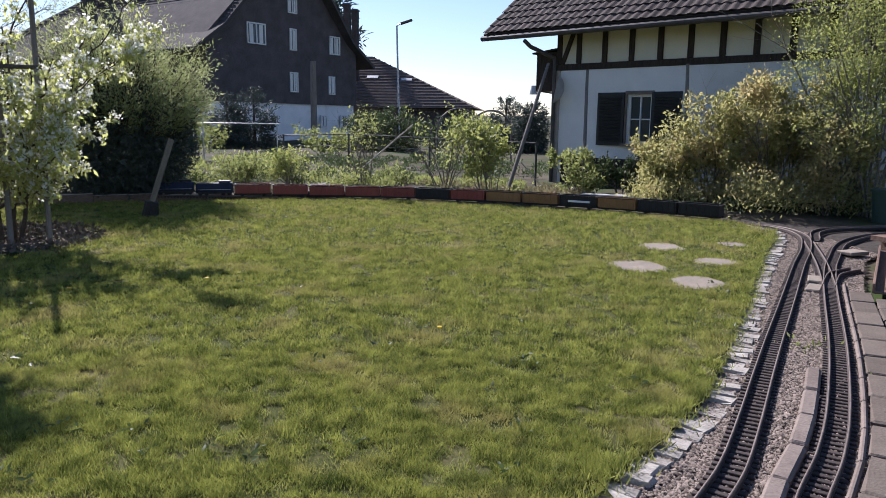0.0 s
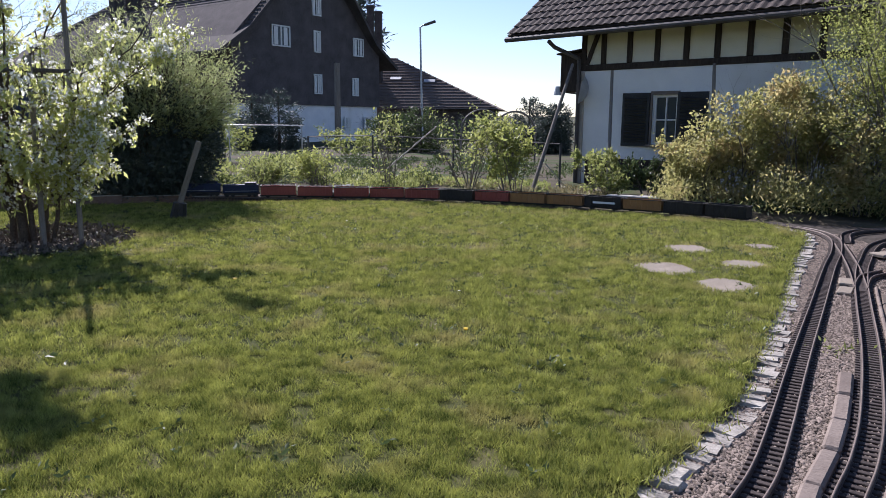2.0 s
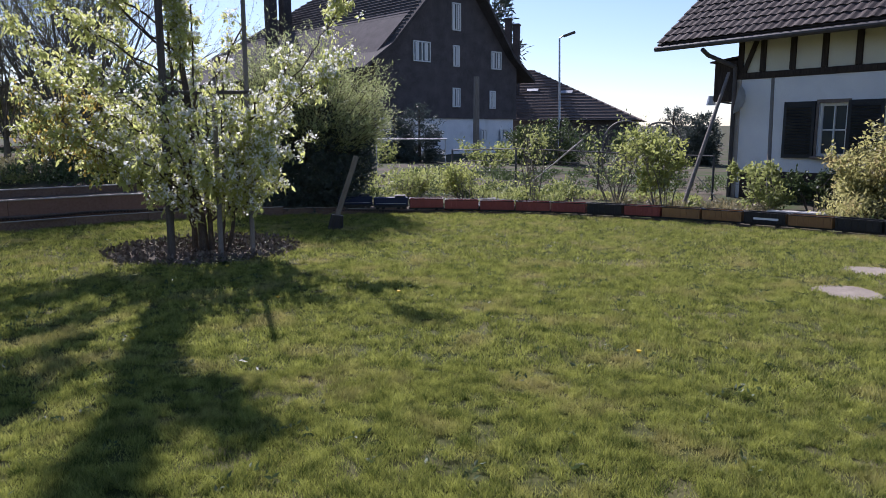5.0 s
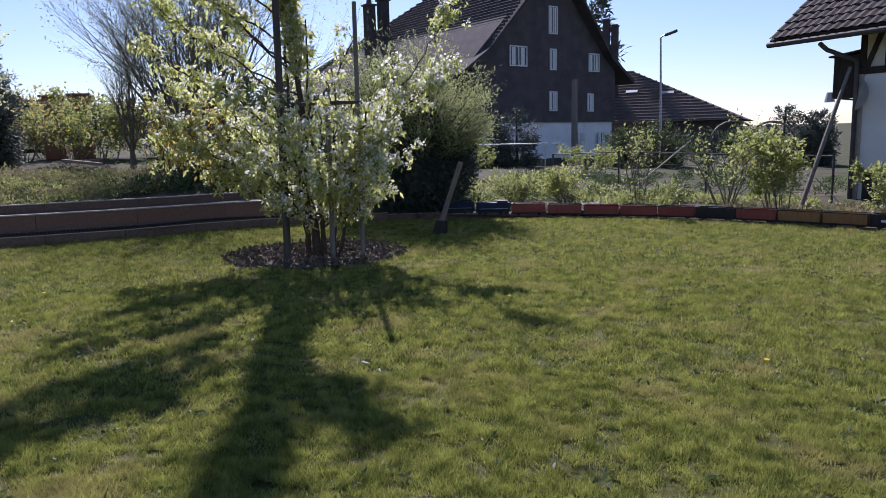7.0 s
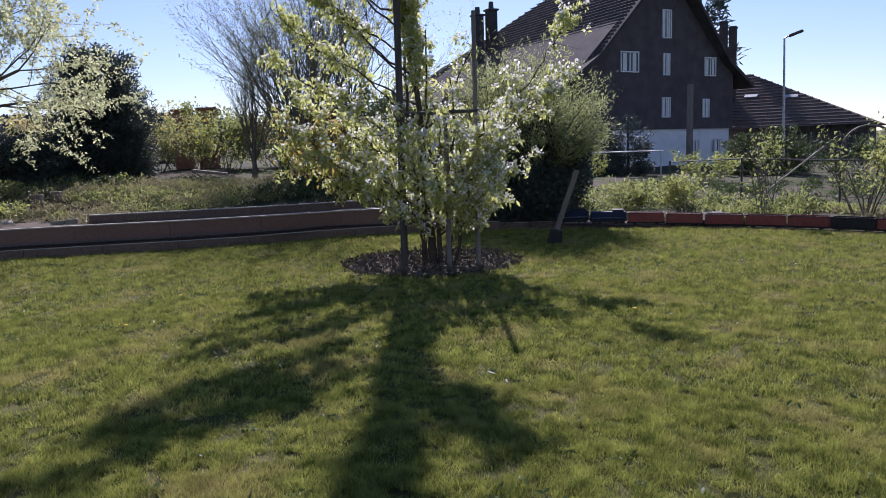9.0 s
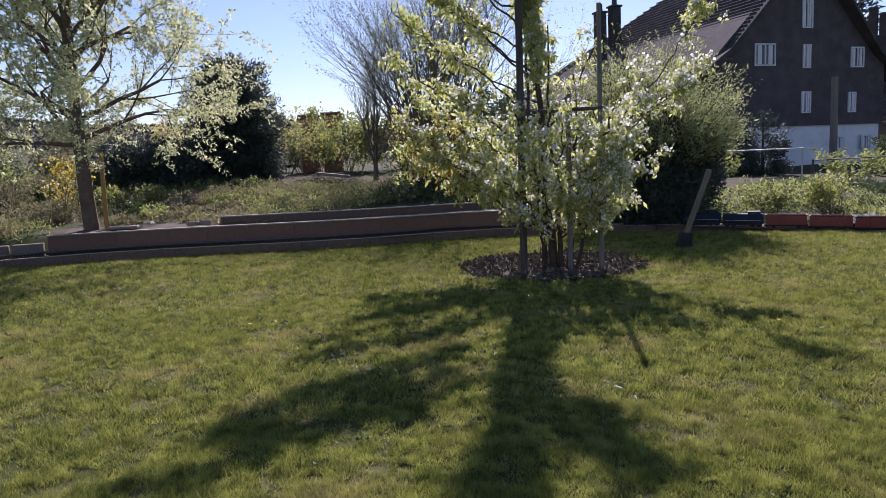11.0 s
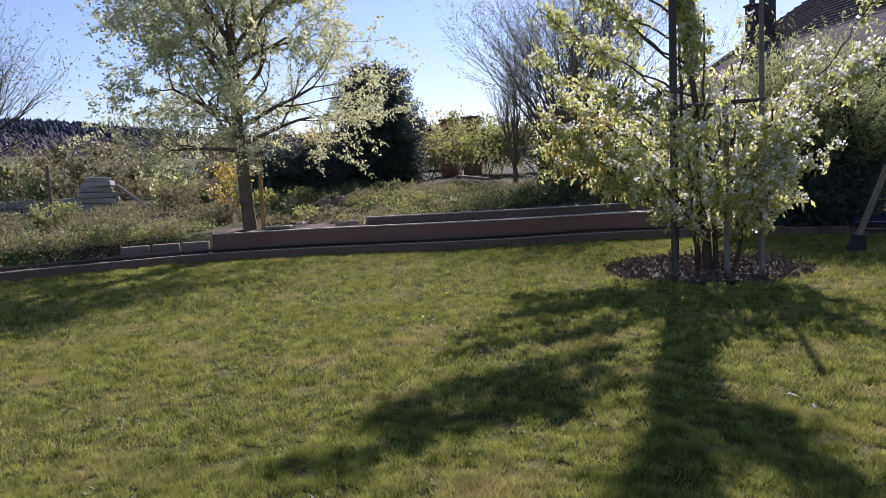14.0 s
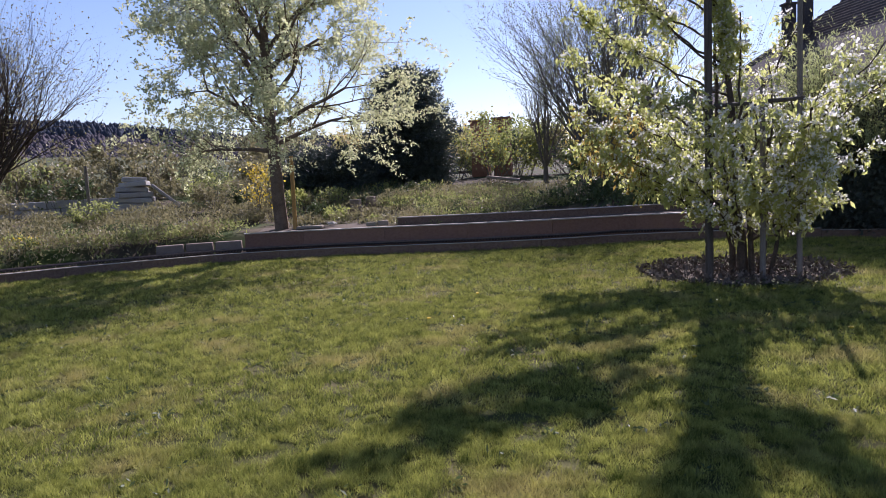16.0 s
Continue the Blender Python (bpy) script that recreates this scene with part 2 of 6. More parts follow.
def prism(poly, z0, z1, bm=None):
    """An upright solid over a plan outline."""
    bm = bm or bmesh.new()
    lo = [bm.verts.new((x, y, z0)) for x, y in poly]
    hi = [bm.verts.new((x, y, z1)) for x, y in poly]
    n = len(poly)
    bm.faces.new(hi)
    bm.faces.new(lo[::-1])
    for i in range(n):
        bm.faces.new((lo[i], lo[(i + 1) % n], hi[(i + 1) % n], hi[i]))
    bmesh.ops.recalc_face_normals(bm, faces=bm.faces)
    return bm


def np_mesh(name, verts, faces, material, parent=None, label="", smooth=False):
    """A mesh from arrays: faces of one kind (n x 3 or n x 4)."""
    me = bpy.data.meshes.new(name)
    k = faces.shape[1]
    me.vertices.add(len(verts))
    me.vertices.foreach_set("co", np.ascontiguousarray(verts, dtype=np.float32).ravel())
    me.loops.add(faces.size)
    me.loops.foreach_set("vertex_index", np.ascontiguousarray(faces, dtype=np.int32).ravel())
    me.polygons.add(len(faces))
    me.polygons.foreach_set("loop_start", np.arange(0, faces.size, k, dtype=np.int32))
    if smooth:
        me.polygons.foreach_set("use_smooth", np.ones(len(faces), dtype=bool))
    me.update(calc_edges=True)
    me.materials.append(material)
    ob = new(name, me)
    ob.parent = parent
    if label:
        ob["label"] = label
    return ob


def unit(v):
    return v / np.maximum(np.linalg.norm(v, axis=1, keepdims=True), 1e-9)


def leaves(name, at, size, material, parent=None, rng=None, label="", droop=0.2, aspect=0.5, along=None, jitter=1.0):
    """Small folded leaves at the given points: a spine and two halves each."""
    rng = rng or np.random.default_rng(1)
    n = len(at)
    d = rng.normal(size=(n, 3)) * jitter
    if along is not None:
        d = d + along
    d[:, 2] -= droop
    d = unit(d)
    s = unit(np.cross(d, rng.normal(size=(n, 3))))
    up = np.cross(s, d)
    L = size * rng.uniform(0.6, 1.35, size=(n, 1))
    W = L * aspect * 0.5
    a = at
    v = np.stack([a, a + d * L * 0.45 + s * W + up * W * 0.35, a + d * L, a + d * L * 0.45 - s * W + up * W * 0.35], 1)
    i = np.arange(n)[:, None] * 4
    f = np.concatenate([i + [[0, 1, 2]], i + [[0, 2, 3]]], 1).reshape(-1, 3)
    return np_mesh(name, v.reshape(-1, 3), f, material, parent, label)


def tubes(segs, sides=5):
    """Tapered tubes for rows of (p, q, r0, r1)."""
    p = np.array([s[0] for s in segs])
    q = np.array([s[1] for s in segs])
    r0 = np.array([s[2] for s in segs])[:, None]
    r1 = np.array([s[3] for s in segs])[:, None]
    d = unit(q - p)
    ref = np.where(np.abs(d[:, 2:3]) > 0.9, np.array([[1.0, 0, 0]]), np.array([[0, 0, 1.0]]))
    a = unit(np.cross(d, ref))
    b = np.cross(d, a)
    rings = []
    for k in range(sides):
        t = 2 * math.pi * k / sides
        o = a * math.cos(t) + b * math.sin(t)
        rings.append((p + o * r0, q + o * r1))
    v = np.concatenate([np.stack([r[0] for r in rings], 1), np.stack([r[1] for r in rings], 1)], 1)
    n = len(segs)
    base = np.arange(n)[:, None] * (2 * sides)
    f = []
    for k in range(sides):
        k2 = (k + 1) % sides
        f.append(base + [[k, k2, sides + k2, sides + k]])
    return v.reshape(-1, 3), np.stack(f, 1).reshape(-1, 4)


def grow(segs, tips, p, d, length, r, depth, rng, bend=0.25, rise=0.1, kids=3, spread=0.8, shrink=0.68, pieces=3):
    """A limb that bends, tapers and forks; rows go to segs, twig points with their way to tips."""
    p, d = np.array(p, float), np.array(d, float)
    d = d / np.linalg.norm(d)
    step = length / pieces
    for i in range(pieces):
        d = d + rng.normal(size=3) * bend * 0.5 + np.array([0, 0, rise])
        d = d / np.linalg.norm(d)
        q = p + d * step
        r2 = r * (0.82 if depth else 0.6)
        segs.append((p, q, r, r2))
        if depth <= 1:
            tips.append((p + (q - p) * rng.uniform(), d))
            tips.append((q, d))
        if depth > 0 and i >= (0 if depth < 3 else 1):
            for _ in range(kids if i == pieces - 1 else max(1, kids - 1)):
                side = rng.normal(size=3)
                side -= d * side.dot(d)
                side /= np.linalg.norm(side)
                c = d * rng.uniform(0.5, 1.0) + side * spread * rng.uniform(0.6, 1.2)
                grow(segs, tips, q, c, length * shrink * rng.uniform(0.75, 1.15), r2 * 0.62, depth - 1, rng, bend, rise, kids, spread, shrink, pieces)
        p, r = q, r2


def lattice(w, h, cols, rows, rim, bar, depth, at=(0, 0, 0)):
    """A window's frame with its bars, in one piece: cols by rows openings in a plate that stands in x and z."""
    def lines(size, k):
        cell = (size - 2 * rim - (k - 1) * bar) / k
        out, p = [-size / 2, -size / 2 + rim], -size / 2 + rim
        for i in range(k):
            p += cell
            out.append(p)
            if i < k - 1:
                p += bar
                out.append(p)
        return out + [size / 2]
    xs, zs = lines(w, cols), lines(h, rows)
    bm = bmesh.new()
    v = [[bm.verts.new((at[0] + x, at[1] - depth / 2, at[2] + z)) for z in zs] for x in xs]
    fs = []
    for i in range(len(xs) - 1):
        for j in range(len(zs) - 1):
            if i % 2 == 0 or j % 2 == 0:
                fs.append(bm.faces.new((v[i][j], v[i + 1][j], v[i + 1][j + 1], v[i][j + 1])))
    ext = bmesh.ops.extrude_face_region(bm, geom=fs)
    bmesh.ops.translate(bm, verts=[g for g in ext["geom"] if isinstance(g, bmesh.types.BMVert)], vec=(0, depth, 0))
    bmesh.ops.recalc_face_normals(bm, faces=bm.faces)
    return bm


# ---------------------------------------------------------------- plan
LAWN = [(0.75, 2.2), (1.11, 2.9), (1.47, 3.37), (1.88, 4.0), (2.58, 5.47), (3.47, 7.46), (4.75, 10.2), (4.62, 11.1), (3.05, 12.05),
        (1.15, 12.9), (-0.97, 13.5), (-2.9, 13.42), (-4.7, 12.95), (-6.8, 12.1), (-8.5, 10.6), (-9.1, 9.55), (-10.45, 8.0),
        (-12.0, 6.5), (-13.2, 4.84), (-13.75, 2.98), (-14.0, 1.3), (-14, -5), (-1.5, -5), (-0.2, 0.4)]
LP = np.array(LAWN)


def inside(x, y):
    """Whether plan points lie on the lawn."""
    res = np.zeros(len(x), bool)
    for i in range(len(LP)):
        (ax, ay), (bx, by) = LP[i - 1], LP[i]
        c = ((ay > y) != (by > y)) & (x < (bx - ax) * (y - ay) / (by - ay + 1e-12) + ax)
        res ^= c
    return res


def away(x, y):
    """Distance from the lawn's edge, negative on the lawn."""
    best = np.full(len(x), 1e9)
    for i in range(len(LP)):
        a, b = LP[i - 1], LP[i]
        ab = b - a
        t = np.clip(((x - a[0]) * ab[0] + (y - a[1]) * ab[1]) / ab.dot(ab), 0, 1)
        best = np.minimum(best, np.hypot(x - a[0] - t * ab[0], y - a[1] - t * ab[1]))
    return np.where(inside(x, y), -best, best)


def ss(a, b, v):
    t = np.clip((v - a) / (b - a), 0, 1)
    return t * t * (3 - 2 * t)


def ground_z(x, y):
    x, y = np.atleast_1d(np.asarray(x, float)), np.atleast_1d(np.asarray(y, float))
    d = away(x, y)
    yaw = np.degrees(np.arctan2(-x, y))
    yaw = np.where(yaw < -120, yaw + 360, yaw)
    r = np.hypot(x, y)
    left = ss(27, 35, yaw) * (1 - ss(120, 150, yaw))
    z = -0.12 + 0.13 * ss(0.6, 1.3, d)
    z += left * (0.42 * ss(0.55, 0.85, d) + 0.3 * ss(1.5, 5, d) + 0.45 * ss(5, 12, d))
    z += (1 - left) * ss(-4, 4, yaw) * 0.12 * ss(0.6, 2.5, d)
    z = np.where((yaw < -8) & (yaw > -110) & (r < 13), np.minimum(z, -0.075), z)
    hill = ss(35, 52, yaw) * (0.62 + 0.38 * ss(62, 82, yaw)) * (1 - ss(130, 160, yaw))
    z += hill * (9 * ss(45, 220, r) + 38 * ss(260, 620, r))
    z += 14 * ss(500, 1500, r)
    z += 0.03 * np.sin(x * 1.7 + 1.1 * np.sin(y * 1.3)) * ss(0.8, 2, d) * (r < 60)
    return z


def gz(x, y):
    return float(ground_z(x, y)[0])


# ---------------------------------------------------------------- ground
ang = np.radians(np.linspace(-180, 180, 361)[:-1])
rad = np.concatenate([[0.01, 0.3], np.geomspace(1.0, 60, 190), np.geomspace(64, 3500, 60)])
A, Rr = np.meshgrid(ang, rad)
gx, gy = (-np.sin(A) * Rr).ravel(), (np.cos(A) * Rr).ravel()
gv = np.stack([gx, gy, ground_z(gx, gy)], 1)
na, nr = len(ang), len(rad)
ii, jj = np.meshgrid(np.arange(nr - 1), np.arange(na), indexing="ij")
gf = np.stack([ii * na + jj, (ii + 1) * na + jj, (ii + 1) * na + (jj + 1) % na, ii * na + (jj + 1) % na], -1).reshape(-1, 4)[:, ::-1]
ground = tagged(np_mesh("ground", gv, gf, M_soil, smooth=True), "earth and rough grass around the garden, rising to a hill", "ground", kind="structure")

tx, ty = np.meshgrid(np.arange(-14.1, 5.2, 0.07), np.arange(-5, 14.2, 0.07), indexing="ij")
n1_, n2_ = tx.shape
ci, cj = np.meshgrid(np.arange(n1_ - 1), np.arange(n2_ - 1), indexing="ij")
ci, cj = ci.ravel(), cj.ravel()
kk = inside(tx[ci, cj] + 0.035, ty[ci, cj] + 0.035)
quads = np.stack([ci * n2_ + cj, (ci + 1) * n2_ + cj, (ci + 1) * n2_ + cj + 1, ci * n2_ + cj + 1], 1)[kk]
tz = 0.006 * np.sin(tx * 3.1 + 1.3 * np.sin(ty * 2.2)) * np.sin(ty * 2.7) - 0.004
lawn = tagged(np_mesh("lawn", np.stack([tx.ravel(), ty.ravel(), tz.ravel()], 1), quads, M_turf, smooth=True), "short green lawn with dry yellowish patches", "lawn", kind="structure")

rng = np.random.default_rng(5)


def lawn_points(n, r0, r1, rng):
    """Even points on the part of the lawn that lies r0 to r1 from the standing place."""
    out = []
    have = 0
    while have < n:
        m = n * 3
        yaw = np.radians(rng.uniform(-42, 92, m))
        r = np.sqrt(rng.uniform(r0 * r0, r1 * r1, m))
        x, y = -np.sin(yaw) * r, np.cos(yaw) * r
        k = inside(x, y)
        out.append(np.stack([x[k], y[k]], 1))
        have += k.sum()
    return np.concatenate(out)[:n]


CLUMP = np.random.default_rng(8).random((512, 512))


def clumps(pts, size):
    """Smooth random values over the plan, 0 to 1, in lumps of that size."""
    g = pts / size
    i = np.floor(g).astype(int)
    f = g - i
    f = f * f * (3 - 2 * f)
    c = [CLUMP[(i[:, 0] + a) % 512, (i[:, 1] + b) % 512] for a, b in ((0, 0), (1, 0), (0, 1), (1, 1))]
    return (c[0] * (1 - f[:, 0]) + c[1] * f[:, 0]) * (1 - f[:, 1]) + (c[2] * (1 - f[:, 0]) + c[3] * f[:, 0]) * f[:, 1]


def blades(name, pts, h, w, rng, label):
    n = len(pts)
    turf = 0.6 * clumps(pts, 0.07) + 0.4 * clumps(pts + 40, 0.19)
    pts = pts[rng.random(n) < np.clip(2.6 * turf - 0.45, 0.12, 1)]
    n = len(pts)
    keep = np.hypot(pts[:, 0] + 5.3, (pts[:, 1] - 8.45)) > 1.17 + 0.1 * np.sin(5 * np.arctan2(pts[:, 1] - 8.45, pts[:, 0] + 5.3)) + rng.normal(0, 0.05, n)
    for gx, gy, ga, gb in GAPS:
        near_ = np.abs(pts[:, 0] - gx) < 0.12
        idx = np.nonzero(near_)[0]
        keep[idx] &= ((pts[idx, 0] - gx) / ga) ** 2 + ((pts[idx, 1] - gy) / gb) ** 2 > rng.uniform(0.5, 1.2, len(idx))
    for sx, sy, sr in STONES:
        keep &= np.hypot(pts[:, 0] - sx, pts[:, 1] - sy) > sr
    pts = pts[keep]
    n = len(pts)
    patch = 0.75 + 0.5 * np.sin(pts[:, 0] * 2.1 + np.sin(pts[:, 1] * 1.7)) * np.sin(pts[:, 1] * 2.6 + 0.6)
    tall = rng.random(n) < 0.02
    turf = 0.6 * clumps(pts, 0.07) + 0.4 * clumps(pts + 40, 0.19)
    H = h * rng.uniform(0.4, 1.3, n) * (0.85 + 0.2 * patch) * (0.5 + turf) * np.where(tall, 1.4, 1)
    t = rng.uniform(0, 2 * np.pi, n)
    lean = rng.normal(0, 0.55, (n, 2)) * H[:, None]
    s = np.stack([np.cos(t), np.sin(t)], 1) * (w * rng.uniform(0.6, 1.3, n) * 0.5)[:, None]
    z = np.zeros((n, 1))
    b0 = np.concatenate([pts - s, z], 1)
    b1 = np.concatenate([pts + s, z], 1)
    tip = np.concatenate([pts + lean, H[:, None]], 1)
    v = np.stack([b0, b1, tip], 1).reshape(-1, 3)
    f = np.arange(3 * n).reshape(-1, 3)
    return tagged(np_mesh(name, v, f, M_grass), label, "grass", kind="stuff")


STONES = [(2.27, 7.56, 0.24), (2.83, 8.82, 0.22), (3.19, 7.87, 0.18), (2.66, 6.79, 0.24), (3.78, 9.1, 0.14)]
# small bare spots, and tufts of longer grass
gp = lawn_points(520, 2.0, 11, rng)
GAPS = [(x, y, rng.uniform(0.02, 0.085), rng.uniform(0.015, 0.055)) for x, y in gp]
tp_ = lawn_points(620, 1.9, 12, rng)
tuft = np.repeat(tp_, 90, 0) + rng.normal(0, 1, (len(tp_) * 90, 2)) * np.repeat(rng.uniform(0.02, 0.05, len(tp_)), 90)[:, None]
blades("grass_tufts", tuft, 0.047, 0.005, rng, "denser tufts of longer grass in the lawn")
blades("grass", lawn_points(560000, 1.7, 4.6, rng), 0.031, 0.0046, rng, "short lawn grass with fine upright blades")
blades("grass", lawn_points(540000, 4.6, 8.5, rng), 0.036, 0.0072, rng, "lawn grass, partly dry and yellowish")
blades("grass", lawn_points(400000, 8.5, 18, rng), 0.04, 0.0105, rng, "lawn grass towards the edge of the lawn")
# the rest of the lawn, close by and to the sides
rx, ry = rng.uniform(-15, 5, 420000), rng.uniform(-6, 9, 420000)
ra, rd = np.degrees(np.arctan2(-rx, ry)), np.hypot(rx, ry)
k = inside(rx, ry) & ((rd < 1.7) | (ra < -42) | (ra > 92))
blades("grass", np.stack([rx[k], ry[k]], 1)[:110000], 0.04, 0.012, rng, "lawn grass round the standpoint")
# ragged fringe along the border
edge = []
for i in range(len(LP)):
    a, b = LP[i - 1], LP[i]
    if a[1] < 0.5 and b[1] < 0.5:
        continue
    L = np.hypot(*(b - a))
    k = int(L * 520)
    t = rng.random((k, 1))
    nrm = np.array([b[1] - a[1], a[0] - b[0]]) / L
    edge.append(a + (b - a) * t + nrm * rng.normal(-0.035, 0.06, (k, 1)))
blades("grass", np.concatenate(edge), 0.05, 0.008, rng, "longer ragged grass along the lawn's border")
# dandelions and broad-leaved weeds in the lawn
wp = lawn_points(380, 2.2, 12, rng)
wk = np.repeat(wp, 9, 0) + rng.normal(0, 0.035, (len(wp) * 9, 2))
tagged(leaves("lawn_weeds", np.concatenate([wk, rng.uniform(0.015, 0.04, (len(wk), 1))], 1), 0.042, L_deep, rng=rng, droop=0.0, aspect=0.4),
       "flat rosettes of lawn weeds among the grass", "weeds", kind="stuff")


def dandelion(x, y):
    e = empty("dandelion", pose(x, y, 0.0), "yellow dandelion flower standing in the lawn", "flower", "dandelions in the lawn")
    part("stem", rod((0, 0, 0), (0.005, 0, 0.05), 0.002, sides=5), L_fresh, e)
    b = bmesh.new()
    bmesh.ops.create_cone(b, cap_ends=True, segments=10, radius1=0.012, radius2=0.019, depth=0.012, matrix=Matrix.Translation((0.005, 0, 0.055)))
    part("flower_head", b, L_forsythia, e, "yellow flower head")
    return e


d0 = dandelion(0.29, 4.96)
for x, y in [(-2.9, 5.9), (-3.3, 4.4), (-6.6, 5.2), (-1.9, 6.4), (-4.2, 7.2), (-5.9, 4.0)]:
    copy_thing(d0, pose(x, y, 0, 0, 0, 40 * x))


# ---------------------------------------------------------------- far hill, fields
def cone_wood(name, centres, material, label):
    k = 7
    base = 0
    V, F = [], []
    for (x, y, z, h, w) in centres:
        for lev, (zz, ww) in enumerate(((0.0, 0.75), (0.3, 1.0), (0.65, 0.62), (1.0, 0.04))):
            for j in range(k):
                t = 2 * math.pi * j / k + lev
                q = ww * w * rng.uniform(0.75, 1.2)
                V.append((x + q * math.cos(t), y + q * math.sin(t), z + h * zz))
        for lev in range(3):
            for j in range(k):
                j2 = (j + 1) % k
                F.append((base + lev * k + j, base + lev * k + j2, base + lev * k + k + j2, base + lev * k + k + j))
        base += 4 * k
    return tagged(np_mesh(name, np.array(V), np.array(F), material, smooth=True), label, "woods", kind="stuff")


cs = []
for _ in range(7500):
    yaw, r = radians(rng.uniform(38, 108)), rng.uniform(470, 640)
    x, y = -math.sin(yaw) * r, math.cos(yaw) * r
    cs.append((x, y, gz(x, y) - 1, rng.uniform(3.5, 8), rng.uniform(1.6, 2.8)))
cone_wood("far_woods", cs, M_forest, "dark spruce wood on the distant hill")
cs = []
for _ in range(6500):
    yaw, r = radians(rng.uniform(38, 108)), rng.uniform(250, 490)
    x, y = -math.sin(yaw) * r, math.cos(yaw) * r
    cs.append((x, y, gz(x, y) - 2, rng.uniform(3, 5.5), rng.uniform(1.8, 3.2)))
cone_wood("bare_woods", cs, M_barewood, "bare woods on the lower hillside, haze grey mixed into their colour")
cs = []
for _ in range(1100):
    yaw, r = radians(rng.uniform(21, 56)), rng.uniform(150, 320)
    x, y = -math.sin(yaw) * r, math.cos(yaw) * r
    cs.append((x, y, gz(x, y) - 1, rng.uniform(4, 8.5), rng.uniform(1.0, 2.2)))
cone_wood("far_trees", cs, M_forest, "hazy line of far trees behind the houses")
V, F = [], []
fa = np.radians(np.linspace(50, 110, 61))
for r in np.linspace(60, 250, 19):
    V += [(-math.sin(a) * r, math.cos(a) * r) for a in fa]
V = np.array(V)
V = np.concatenate([V, (ground_z(V[:, 0], V[:, 1]) + 0.25)[:, None]], 1)
F = [(i * 61 + j, i * 61 + j + 1, (i + 1) * 61 + j + 1, (i + 1) * 61 + j) for i in range(18) for j in range(60)]
tagged(np_mesh("field", V, np.array(F), M_field, smooth=True), "green meadow sloping up towards the woods", "field", kind="structure")


# ---------------------------------------------------------------- tracks
def spline(pts, step=0.05):
    p = np.array(pts, float)
    p = np.concatenate([[2 * p[0] - p[1]], p, [2 * p[-1] - p[-2]]])
    out = []
    for i in range(1, len(p) - 2):
        n = max(2, int(np.linalg.norm(p[i + 1] - p[i]) / 0.03))
        for t in np.linspace(0, 1, n, endpoint=False):
            a, b, c, d = p[i - 1], p[i], p[i + 1], p[i + 2]
            out.append(0.5 * (2 * b + (c - a) * t + (2 * a - 5 * b + 4 * c - d) * t * t + (3 * b - a - 3 * c + d) * t ** 3))
    out.append(p[-2])
    out = np.array(out)
    s = np.concatenate([[0], np.cumsum(np.linalg.norm(np.diff(out, axis=0), axis=1))])
    u = np.arange(0, s[-1], step)
    return np.stack([np.interp(u, s, out[:, k]) for k in range(out.shape[1])], 1)


def frames(c):
    d = np.gradient(c, axis=0)
    d = unit(d)
    side = unit(np.stack([d[:, 1], -d[:, 0], 0 * d[:, 0]], 1))
    return d, side


def sweep(name, c, off, z0, z1, w, material, parent=None, label=""):
    """A square bar of width w that follows the line c at a sideways offset, from z0 to z1 over it."""
    _, s = frames(c)
    a, b = c + s * (off - w / 2), c + s * (off + w / 2)
    lo, hi = np.array([0, 0, z0]), np.array([0, 0, z1])
    v = np.stack([a + lo, b + lo, b + hi, a + hi], 1).reshape(-1, 3)
    n = len(c)
    F = []
    i = np.arange(n - 1)[:, None] * 4
    for k in range(4):
        k2 = (k + 1) % 4
        F.append(i + [[k, k2, 4 + k2, 4 + k]])
    f = np.concatenate(F)
    f = np.concatenate([f, [[3, 2, 1, 0]], [[4 * n - 4, 4 * n - 3, 4 * n - 2, 4 * n - 1]]])
    return np_mesh(name, v, f, material, parent, label)


GAUGE = 0.108
sl = box((0.19, 0.03, 0.02), bevel=0.003)
sleeper_mesh = bpy.data.meshes.new("sleeper")
sl.to_mesh(sleeper_mesh)
sl.free()
sleeper_mesh.materials.append(M_sleeper)
late_sleepers = []


def track(pts, label, single=(0, 0), pitch=0.056):
    c = spline(pts)
    t = empty("railway_track", pose(0, 0, 0), label, "railway track", "garden railway tracks", "structure")
    for o in (-GAUGE / 2, GAUGE / 2):
        sweep("rail", c, o, 0.02, 0.044, 0.009, M_rail, t, "worn brown steel rail")
        sweep("rail_foot", c, o, 0.014, 0.022, 0.02, M_sleeper, t)
    d = spline(pts, pitch)
    late_sleepers.append((t, d, single))
    return t


T1 = [(0.9, 1.75, -0.032), (1.2, 2.33, -0.032), (1.49, 2.76, -0.032), (1.69, 3.08, -0.032), (1.96, 3.61, -0.032), (2.32, 4.35, -0.032), (2.7, 5.12, -0.032),
      (3.24, 6.2, -0.032), (4.05, 7.83, -0.032), (4.65, 9.0, -0.032), (5.05, 10.0, -0.034), (5.06, 10.8, -0.038), (4.6, 11.4, -0.045), (3.55, 12.2, -0.05),
      (2.38, 12.85, -0.05), (1.2, 13.35, -0.05), (0.1, 13.7, -0.05), (-1.2, 13.95, -0.05), (-2.9, 13.85, -0.03), (-4.85, 13.3, 0.04), (-6.9, 12.35, 0.12),
      (-8.7, 10.85, 0.18), (-9.35, 9.75, 0.18), (-10.65, 8.2, 0.18), (-12.22, 6.7, 0.18), (-13.45, 5.0, 0.18), (-14.0, 3.05, 0.18), (-14.25, 1.3, 0.18), (-14.25, -4, 0.18)]
